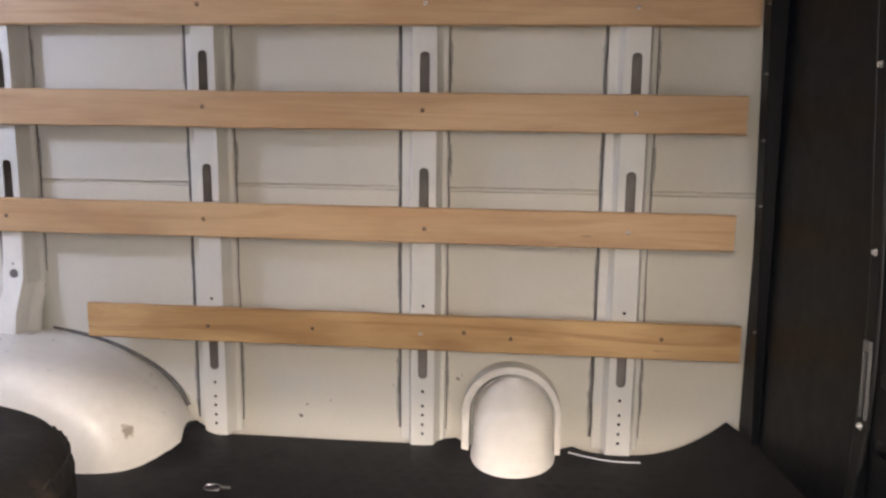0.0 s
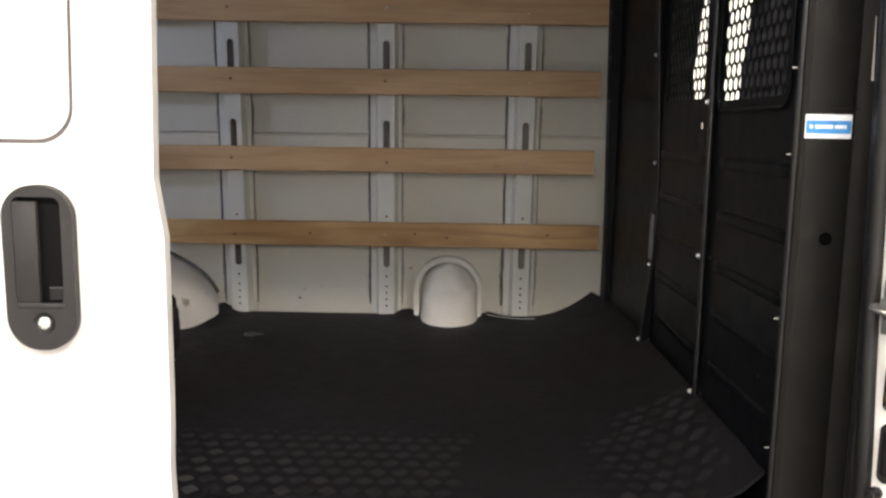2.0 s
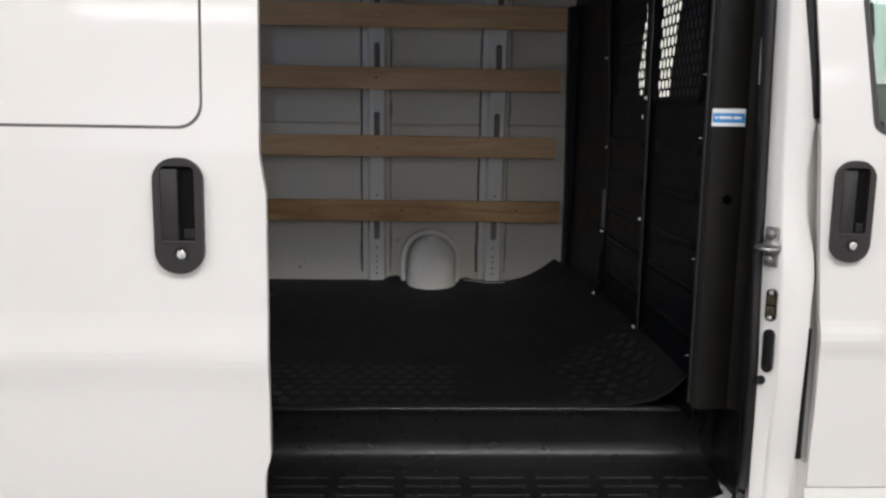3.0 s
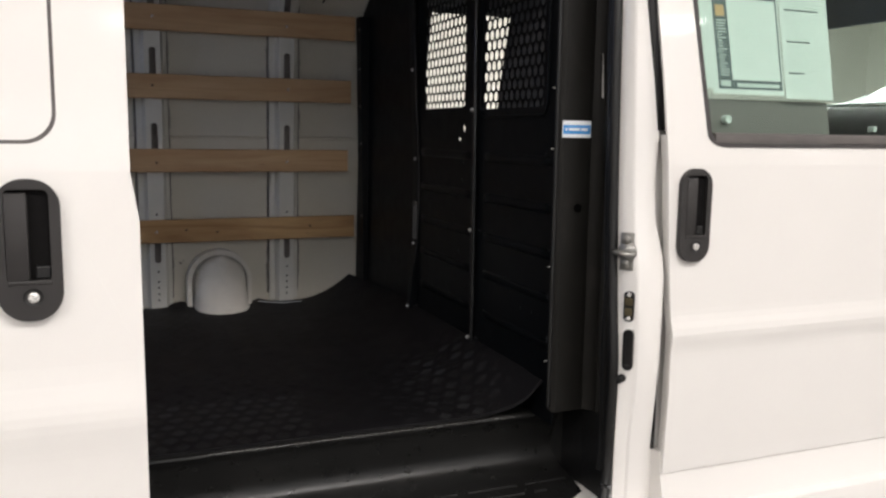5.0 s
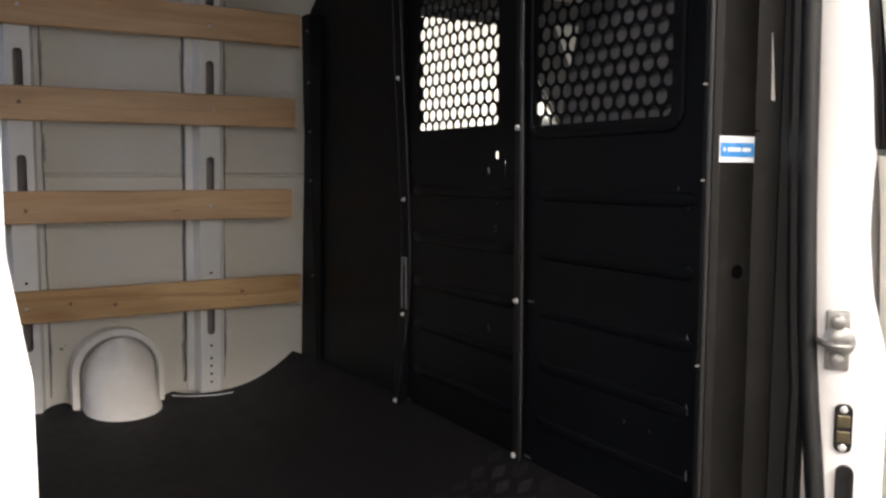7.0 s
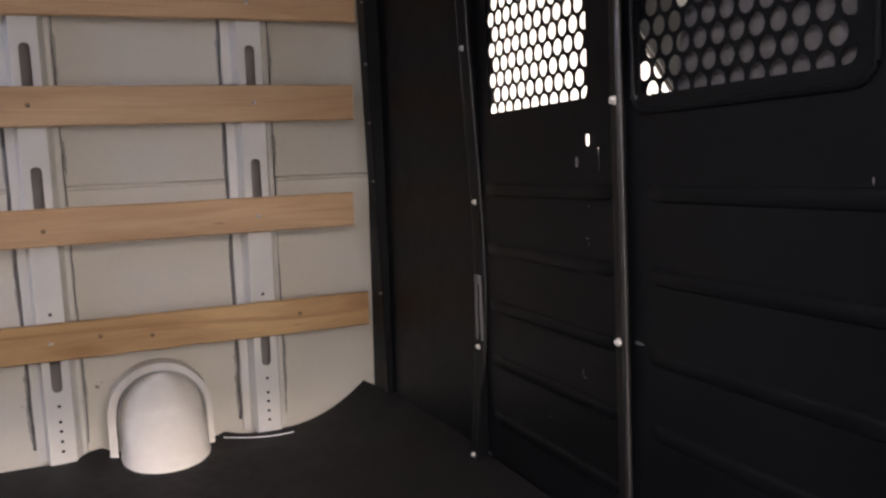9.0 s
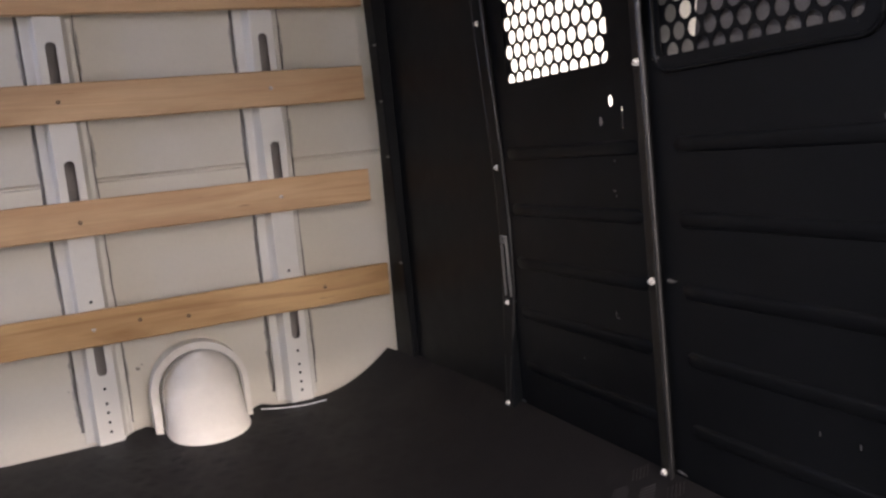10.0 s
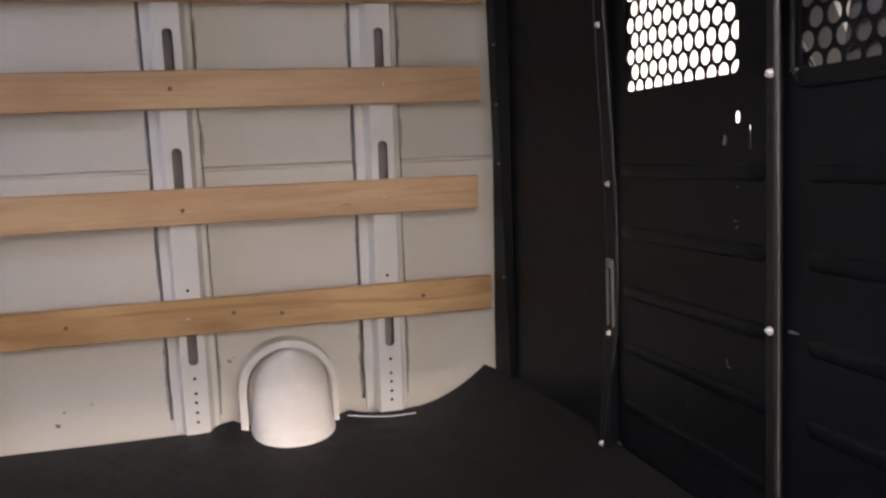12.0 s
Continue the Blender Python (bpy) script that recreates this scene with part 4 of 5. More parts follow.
# ---- doorway: trim, step, seal, pillar ----
def doorway():
    # B-pillar trim panel facing the doorway
    bm = bmesh.new()
    prof = [(0.590, 0.500), (0.592, 0.482), (0.600, 0.4745), (0.672, 0.4745), (0.677, 0.478), (0.682, 0.472), (0.692, 0.462), (0.696, 0.448), (0.722, 0.446), (0.722, 0.495), (0.60, 0.505)]
    loft(bm, [[(x, y, z) for x, y in prof] for z in (0.732, 1.3, 1.96)], closed=True, caps=True)
    trim = part("pillar_trim", bm, BLACK_TRIM, van, "black moulded pillar trim", smooth=True)
    # black disc paints the shade of a round hole in the trim
    bm = bmesh.new()
    knob(bm, (0.643, 0.4735, 1.232), (0, -1, 0), [(0, 0.011), (0.0012, 0.011), (0.0012, 0.008)], 14)
    part("trim_hole_shade", bm, HOLE_SHADE, trim)
    bm = boxed(0.640, 0.705, 0.4725, 0.475, 1.446, 1.4475)
    part("trim_joint", bm, SEAL_RUBBER, trim)
    # belt track: narrow dark channel between trim and seal
    bm = bmesh.new()
    loft(bm, [[(0.722, 0.447, z), (0.698, 0.447, z), (0.699, 0.375, z), (0.722, 0.375, z)] for z in (0.60, 1.2, 1.96)], closed=True, caps=True)
    part("belt_channel", bm, CHANNEL_GREY, van, "dark grey belt cover beside the trim", smooth=True)
    # white outer pillar: slanted inner face, broad outer face that swells below the belt line, set-back side
    bm = bmesh.new()
    rings = []
    for z, ax, ay, bx, by, cx, cy in ((0.50, 0.692, 0.352, 0.724, 0.340, 0.780, 0.340), (0.70, 0.690, 0.346, 0.722, 0.335, 0.786, 0.334),
                                      (0.82, 0.685, 0.334, 0.717, 0.313, 0.777, 0.312), (0.90, 0.684, 0.334, 0.7145, 0.309, 0.776, 0.3055), (1.00, 0.685, 0.345, 0.712, 0.311, 0.778, 0.306),
                                      (1.08, 0.687, 0.355, 0.710, 0.313, 0.781, 0.309), (1.13, 0.687, 0.359, 0.708, 0.318, 0.778, 0.313), (1.21, 0.688, 0.365, 0.706, 0.331, 0.762, 0.325),
                                      (1.30, 0.6875, 0.369, 0.706, 0.339, 0.758, 0.332), (1.385, 0.6865, 0.371, 0.7045, 0.341, 0.764, 0.333), (1.405, 0.686, 0.371, 0.704, 0.341, 0.769, 0.333),
                                      (1.425, 0.686, 0.371, 0.703, 0.341, 0.762, 0.334), (1.50, 0.684, 0.3715, 0.700, 0.3415, 0.755, 0.335), (1.95, 0.676, 0.376, 0.686, 0.346, 0.715, 0.341)):
        mx, my = 0.5 * (ax + bx) - 0.001, 0.5 * (ay + by) - 0.001
        pts = [(ax + 0.012, 0.40), (ax + 0.001, ay + 0.014), (ax, ay), (mx, my), (bx - 0.0025, by + 0.005), (bx + 0.0005, by + 0.001), (bx + 0.006, by - 0.001),
               (0.5 * (bx + cx), 0.5 * (by + cy) - 0.0015), (cx - 0.007, cy), (cx - 0.001, cy + 0.003), (cx + 0.002, cy + 0.010), (cx + 0.004, 0.349), (0.79, 0.353), (0.826, 0.353), (0.826, 0.40)]
        rings.append([(x, y, z) for x, y in pts])
    loft(bm, rings, closed=True, caps=True)
    pillar = part("pillar", bm, BODY_PAINT, van, "white painted door pillar with swelling outer face", smooth=True)
    # black box paints the shade low in the gap behind the door's edge
    part("gap_shade", boxed(0.787, 0.803, 0.346, 0.3535, 0.66, 0.963, 0.002), SEAL_RUBBER, pillar, "black box for the door gap's shade")
    bm = bmesh.new()
    plate(bm, [(0.4535, 1.490), (0.4600, 1.492), (0.4630, 1.592), (0.4623, 1.592)], [], lambda u, v, w: (0.6895 + w, u, v), 0.001)
    part("bare_strip", bm, BODY_PAINT, van, "white strip of bare body beside the trim")
    # rubber door seal
    path = smooth_path([(0.670, 0.388, 1.95), (0.676, 0.385, 1.5), (0.6795, 0.382, 1.3), (0.6795, 0.371, 1.1), (0.676, 0.352, 0.95), (0.6765, 0.347, 0.86), (0.681, 0.357, 0.72), (0.681, 0.360, 0.65), (0.672, 0.350, 0.588), (0.645, 0.328, 0.546), (0.595, 0.306, 0.535), (0.580, 0.304, 0.534)], 6)
    bm = tube(bmesh.new(), path, 0.013, 10)
    part("door_seal", bm, SEAL_RUBBER, van, "black rubber door seal", smooth=True)
    bm = tube(bmesh.new(), [(p[0] + 0.007, max(p[1] + 0.024, 0.392), p[2]) for p in path if p[2] > 0.60], 0.012, 8)
    part("door_seal_lip", bm, SEAL_RUBBER, van, smooth=True)
    bm = knob(bmesh.new(), (0.595, 0.304, 0.535), (-1, -0.1, 0), [(0, 0.016), (0.012, 0.019), (0.022, 0.014), (0.026, 0.004)])
    part("seal_end", bm, SEAL_RUBBER, van, smooth=True)
    # striker, contacts, bumper socket, pin: all on the slanted inner face
    def turned(bm, x, y, dx=0.0, dy=0.0):
        bmesh.ops.rotate(bm, verts=bm.verts, cent=(x, y, 0.0), matrix=Matrix.Rotation(radians(-54), 3, "Z"))
        bmesh.ops.translate(bm, verts=bm.verts, vec=(dx, dy, 0.0))

    bm = bmesh.new()
    box(bm, 0.680, 0.712, 0.331, 0.338, 1.102, 1.188, 0.003)
    knob(bm, (0.696, 0.331, 1.172), (0, -1, 0), [(0, 0.010), (0.008, 0.010), (0.010, 0.007)], 8)
    knob(bm, (0.696, 0.331, 1.118), (0, -1, 0), [(0, 0.010), (0.008, 0.010), (0.010, 0.007)], 8)
    tube(bm, smooth_path([(0.672, 0.331, 1.145), (0.674, 0.312, 1.145), (0.684, 0.302, 1.144), (0.700, 0.300, 1.143), (0.712, 0.310, 1.142), (0.716, 0.331, 1.142)], 4), 0.0045, 8)
    knob(bm, (0.698, 0.333, 1.145), (0, -1, 0), [(0, 0.022), (0.004, 0.022), (0.009, 0.014), (0.011, 0.004)], 16)
    turned(bm, 0.696, 0.338)
    part("striker", bm, STRIKER_STEEL, pillar, "zinc door striker", smooth=True)
    bm = bmesh.new()
    plate(bm, rounded(0.686, 0.710, 0.985, 1.055, 0.010), [], lambda u, v, w: (u, 0.3345 - w, v), 0.005)
    turned(bm, 0.698, 0.332, -0.001, -0.0085)
    part("contact_plate", bm, SEAL_RUBBER, pillar)
    for z in (1.008, 1.031):
        bm = boxed(0.689, 0.707, 0.3265, 0.330, z - 0.009, z + 0.009, 0.002)
        turned(bm, 0.698, 0.332, -0.001, -0.0085)
        part("contact", bm, BRASS, pillar, "brass door contact")
    for z in (0.992, 1.048):
        bm = knob(bmesh.new(), (0.698, 0.329, z), (0, -1, 0), [(0, 0.0055), (0.002, 0.0055), (0.003, 0.003)], 10)
        turned(bm, 0.698, 0.332, -0.001, -0.0085)
        part("contact_screw", bm, ZINC, pillar)
    bm = bmesh.new()
    plate(bm, rounded(0.688, 0.712, 0.873, 0.968, 0.0118), [rounded(0.693, 0.707, 0.885, 0.956, 0.0065)], lambda u, v, w: (u, 0.334 - w, v), 0.007)
    plate(bm, rounded(0.692, 0.708, 0.884, 0.957, 0.007), [], lambda u, v, w: (u, 0.3335 - w, v), 0.001)
    turned(bm, 0.700, 0.333, -0.004, -0.0155)
    part("bumper_socket", bm, SEAL_RUBBER, pillar)
    bm = knob(bmesh.new(), (0.691, 0.330, 0.852), (-0.80, -0.6, 0), [(0, 0.010), (0.006, 0.010), (0.008, 0.004), (0.020, 0.004), (0.021, 0.008), (0.025, 0.008), (0.026, 0.003)], 10)
    part("pin_switch", bm, SEAL_RUBBER, pillar)
    bm = knob(bmesh.new(), (0.775, 0.352, 1.055), (0, -1, 0), [(0, 0.006), (0.006, 0.006), (0.008, 0.003)], 10)
    part("clip", bm, SEAL_RUBBER, pillar)


doorway()


def step_well():
    """Black moulded step: rounded top lip, riser, ribbed tread, front lip that sweeps in towards the pillar."""
    def front(x):
        return 0.287 + (0.165 * ((x - 0.10) / 0.56) ** 2.2 if x > 0.10 else 0.0)

    bm = bmesh.new()
    rings = []
    xs = [-0.44 + 0.04 * n for n in range(29)]
    for x in xs:
        f = front(x)
        rings.append([(x, 0.70, 0.695), (x, 0.600, 0.6955), (x, 0.592, 0.6945), (x, 0.587, 0.691), (x, 0.5855, 0.686), (x, 0.588, 0.681), (x, 0.596, 0.674), (x, 0.604, 0.655), (x, 0.612, 0.62), (x, 0.616, 0.592), (x, 0.612, 0.572), (x, 0.600, 0.556), (x, 0.582, 0.547), (x, 0.556, 0.543), (x, f + 0.06, 0.542), (x, f + 0.045, 0.540), (x, f + 0.035, 0.532), (x, f + 0.012, 0.527), (x, f, 0.523), (x, f, 0.516), (x, 0.70, 0.516)])
    loft(bm, rings, closed=True, caps=True)
    step = part("step", bm, STEP_PLASTIC, van, "black plastic step with slotted tread", smooth=True)
    # painted highlight: lighter, glossier line on the lit stretch of the step's upper lip
    bm = tube(bmesh.new(), [(-0.215 + 0.02 * n, 0.5862, 0.6905) for n in range(40)], 0.0036, 8)
    part("lip_highlight", bm, LIP_HIGHLIGHT, step, "painted highlight along the upper edge", smooth=True)
    # end wall of the step, under the pillar trim
    bm = bmesh.new()
    loft(bm, [[(0.61, 0.67, z), (0.66, 0.63, z), (0.690, 0.59, z), (0.698, 0.50, z), (0.698, 0.385, z), (0.72, 0.385, z), (0.72, 0.67, z)] for z in (0.522, 0.731)], closed=True, caps=True)
    part("step_end", bm, SEAL_RUBBER, step)
    # thin raised grip lines in groups
    for k in range(7):
        for row in range(4):
            y = 0.365 + 0.047 * row
            a = -0.405 + 0.158 * k
            b = a + 0.132
            while b > a + 0.02 and front(b) + 0.055 > y:
                b -= 0.01
            if b <= a + 0.03 or b > 0.66:
                continue
            bm = boxed(a, b, y - 0.0040, y + 0.0040, 0.541, 0.5475, 0.0022, 2)
            part("grip_line", bm, STEP_PLASTIC, step)


step_well()


# ---- doors ----
def door_handle(cx, y, cz, parent, size=1.0):
    """Recessed pull handle: bezel, dark plate for the cavity's shade, paddle, release tab, lock."""
    w, h = 0.045 * size, 0.106
    bm = bmesh.new()
    plate(bm, rounded(-w, w, -h, h, 0.0415 * size, 10), [rounded(-0.031 * size, 0.030 * size, -0.046, 0.091, 0.010, 5)], lambda u, v, q: (cx + u * (1.0 - 0.5 * max(0.0, -v - 0.05)), y - q - 0.001, cz + v), 0.013)
    bmesh.ops.bevel(bm, geom=[e for e in bm.edges if len(e.link_faces) == 2 and e.calc_face_angle(0) > 1.0 and sum(v.co.y for v in e.verts) / 2 < y - 0.012], offset=0.006, segments=3, affect="EDGES")
    part("door_handle", bm, HANDLE_PLASTIC, parent, "charcoal plastic pull handle", smooth=True)
    # shallow plate; its dark colour paints the depth of the cavity
    part("handle_cavity_shade", boxed(cx - 0.033 * size, cx + 0.032 * size, y - 0.0035, y - 0.002, cz - 0.048, cz + 0.093), RECESS_SHADE, parent)
    part("handle_paddle", boxed(cx - 0.031 * size, cx + 0.001, y - 0.016, y - 0.006, cz - 0.045, cz + 0.086, 0.004, 2), HANDLE_PLASTIC, parent, smooth=True)
    bm = boxed(cx - 0.030 * size, cx + 0.031 * size, y - 0.0155, y - 0.006, cz - 0.052, cz - 0.044, 0.0025, 2)
    part("handle_lip", bm, HANDLE_PLASTIC, parent)
    bm = boxed(cx + 0.008, cx + 0.029 * size, y - 0.0085, y - 0.0038, cz - 0.043, cz - 0.024, 0.002, 2)
    part("release_tab", bm, SEAL_RUBBER, parent)
    bm = knob(bmesh.new(), (cx + 0.003, y - 0.0135, cz - 0.070), (0, -1, 0), [(0, 0.0145), (0.0018, 0.0135), (0.0010, 0.0105), (0.0002, 0.009)], 18)
    part("lock_ring", bm, SEAL_RUBBER, parent)
    bm = knob(bmesh.new(), (cx + 0.004, y - 0.0135, cz - 0.070), (0, -1, 0), [(0, 0.0078), (0.003, 0.0078), (0.0038, 0.005)], 14)
    part("lock", bm, ZINC, parent, "zinc lock barrel")


def skin_door(y_at, x0, x1, z0, z1, window, thick):
    """A door shell: outer skin bowed in height, window opening, folded edges."""
    zs = [z0 + (z1 - z0) * n / 40 for n in range(41)]

    def e0(z):
        return x0(z) if callable(x0) else x0

    def e1(z):
        return x1(z) if callable(x1) else x1

    outline = [(e1(z), z) for z in zs] + [(e0(z), z) for z in reversed(zs)]
    bm = bmesh.new()
    plate(bm, outline, [window] if window else [], lambda u, v, w: (u, y_at(v) + w, v), thick, [0.66, 0.72, 0.78, 0.82, 0.86, 0.89, 0.905, 0.92, 0.935, 0.95, 0.965, 0.98, 0.995, 1.01, 1.04, 1.34])
    return bm


def sliding_door():
    def y_at(z):
        bow = 0.055 * max(0.0, z - 1.34) + 0.016 * max(0.0, (0.95 - z) / 0.45) ** 1.5
        crease = 0.007 * math.exp(-((z - 0.955) / 0.05) ** 2)
        return 0.133 + bow - crease

    def front_edge(z):
        s = min(1.0, max(0.0, (1.33 - z) / 0.06))
        s = s * s * (3 - 2 * s)
        low = min(1.0, max(0.0, (0.735 - z) / 0.02))
        return -0.357 + 0.011 * s - 0.012 * low

    window = rounded(-1.42, -0.457, 1.380, 1.90, 0.045, 8)
    bm = skin_door(y_at, -1.62, front_edge, 0.50, 1.955, window, 0.02)
    door = part("sliding_door", bm, BODY_PAINT, van, "white sliding side door, slid open")
    bm = bmesh.new()
    plate(bm, rounded(-1.424, -0.453, 1.376, 1.904, 0.049, 8), [rounded(-1.410, -0.468, 1.391, 1.890, 0.040, 8)], lambda u, v, w: (u, y_at(v) + 0.0035 + w, v), 0.006)
    part("panel_gasket", bm, GASKET, door, "dark grey gasket line")
    bm = bmesh.new()
    plate(bm, rounded(-1.4145, -0.4625, 1.3855, 1.8945, 0.042, 8), [], lambda u, v, w: (u, y_at(v) + 0.0012 + w, v), 0.02)
    part("window_blank", bm, BODY_PAINT, door, "white blanking panel in the window opening")
    # folded leading edge: an inner flange a little behind the skin
    bm = bmesh.new()
    zs = [0.52 + 0.07 * n for n in range(20)]
    loft(bm, [[(front_edge(z) - 0.014, y_at(z) + 0.0205, z), (front_edge(z) - 0.022, y_at(z) + 0.060, z), (front_edge(z) - 0.040, y_at(z) + 0.070, z), (front_edge(z) - 0.10, y_at(z) + 0.070, z), (front_edge(z) - 0.10, y_at(z) + 0.0205, z)] for z in zs], closed=True, caps=True)
    part("edge_flange", bm, BODY_PAINT, door, smooth=True)
    door_handle(-0.502, y_at(1.22), 1.223, door)


sliding_door()


EDGE = [(0.60, 0.802), (0.70, 0.801), (0.80, 0.802), (0.90, 0.800), (1.0, 0.793), (1.1, 0.784), (1.3, 0.769), (1.5, 0.758), (1.67, 0.7415), (2.0, 0.710)]


def front_door(side, y_skin, name):
    """A cab door with its window. side: +1 faces -y (the near side), -1 the driver's side."""
    def y_at(z):
        bow = 0.085 * max(0.0, z - 1.34) + 0.016 * max(0.0, (0.97 - z) / 0.45) ** 1.5
        crease = 0.007 * math.exp(-((z - 0.950) / 0.03) ** 2)
        return y_skin + side * (bow - crease)

    def rear_edge(z):
        for (za, xa), (zb, xb) in zip(EDGE, EDGE[1:]):
            if z <= zb:
                return xa + (xb - xa) * (z - za) / (zb - za)
        return EDGE[-1][1]

    rear_w = lambda z: 0.880 - 0.14 * (z - 1.38)
    hole = rounded(0.0, 1.0, 0.0, 1.0, 0.055, 6)
    high = 0.514 if side > 0 else 0.556
    front_w = (lambda v: 1.80 - 0.24 * v ** 1.5) if side > 0 else (lambda v: 1.76 - 0.30 * v - 0.13 * v ** 3)
    low_w = 1.383 if side > 0 else 1.358
    hole = [(rear_w(low_w + high * v) + u * (front_w(v) - rear_w(low_w + high * v)), low_w + high * v) for u, v in hole]
    bm = skin_door(y_at, rear_edge, 1.86, 0.612, 1.95 if side > 0 else 1.985, hole, side * 0.006)
    door = part(name, bm, BODY_PAINT, van, "white front cab door with a window")
    grow = lambda c, g: [(1.3 + (u - 1.3) * (1 + g), 1.63 + (v - 1.63) * (1 + 1.6 * g)) for u, v in c]
    bm = bmesh.new()
    plate(bm, grow(hole, 0.006), [grow(hole, -0.017)], lambda u, v, w: (u, y_at(v) - side * 0.002 + side * w, v), 0.012)
    part("window_rubber", bm, WINDOW_RUBBER, door, "dark grey window rubber")
    bm = bmesh.new()
    plate(bm, grow(hole, -0.012), [], lambda u, v, w: (u, y_at(v) + side * (0.012 + w), v), 0.004)
    pane = part("window_pane", bm, GLASS if side > 0 else CLEAR_GLASS, door, "green tinted window glass")
    pane.visible_shadow = False
    # inner door trim, rising a little above the window's lower edge
    bm = bmesh.new()
    pts = [(0.83, 0.66), (1.82, 0.66), (1.82, 1.33), (1.310, 1.34), (1.287, 1.38), (1.270, 1.492), (0.865, 1.492), (0.83, 1.42)] if side > 0 else [(0.80, 0.66), (1.82, 0.66), (1.82, 1.362), (0.82, 1.362)]
    plate(bm, pts, [], lambda u, v, w: (u, y_at(v) + side * (0.042 + w), v), 0.03)
    part("inner_trim", bm, DOOR_TRIM, door, "grey inner door trim")
    if side > 0:
        bm = bmesh.new()
        zs = [0.615 + 0.044 * n for n in range(19)]
        loft(bm, [[(rear_edge(z) + dx, y_at(z) + dy, z) for dx, dy in ((0.0005, 0.0055), (0.0015, 0.012), (0.007, 0.034), (0.010, 0.034), (0.006, 0.012), (0.005, 0.0055))] for z in zs], closed=True, caps=True)
        part("door_edge", bm, BODY_PAINT, door, smooth=True)
        bm = bmesh.new()
        loft(bm, [[(x, y_at(1.40) + dy, z) for dy, z in ((-0.003, 1.391), (-0.0045, 1.397), (-0.003, 1.409), (0.002, 1.4135), (0.010, 1.4135), (0.010, 1.391))] for x in (0.893, 1.3, 1.78)], closed=True, caps=True)
        part("waist_seal", bm, GASKET, door, "grey seal along the window's foot", smooth=True)
    if side < 0:
        bm = bmesh.new()
        plate(bm, [(0.76, 1.360), (1.84, 1.360), (1.84, 1.40), (1.50, 1.975), (0.76, 1.975)], [grow(hole, -0.03)], lambda u, v, w: (u, y_at(v) + side * (0.03 + w), v), 0.008)
        part("inner_frame", bm, CAB_TRIM, door, "dark inner window frame")
    return door, y_at


near_door, near_y = front_door(1, 0.298, "front_door")
door_handle(0.838, near_y(1.22), 1.227, near_door, 0.92)
bm = knob(bmesh.new(), (0.954, near_y(1.445) + 0.040, 1.445), (0, -1, 0), [(0, 0.010), (0.014, 0.010), (0.016, 0.008), (0.013, 0.004)], 16)
part("lock_button", bm, PAPER, near_door, "pale lock button")
# black gap trim in the pillar groove beside the door's upper part
bm = bmesh.new()
loft(bm, [[(k, 0.342, z), (k + 0.001, 0.334, z), (k + 0.003, 0.332, z), (k + 0.012, 0.331, z), (k + 0.014, 0.334, z), (k + 0.017, 0.331, z), (k + 0.030, 0.331, z), (k + 0.050, 0.334, z), (k + 0.050, 0.342, z)] for z, k in ((1.417, 0.760), (1.5, 0.748), (1.67, 0.722), (1.95, 0.681))], closed=True, caps=True)
part("gap_seal", bm, SEAL_RUBBER, van, "black rubber in the door gap")

driver_door, driver_y = front_door(-1, 2.165, "driver_door")


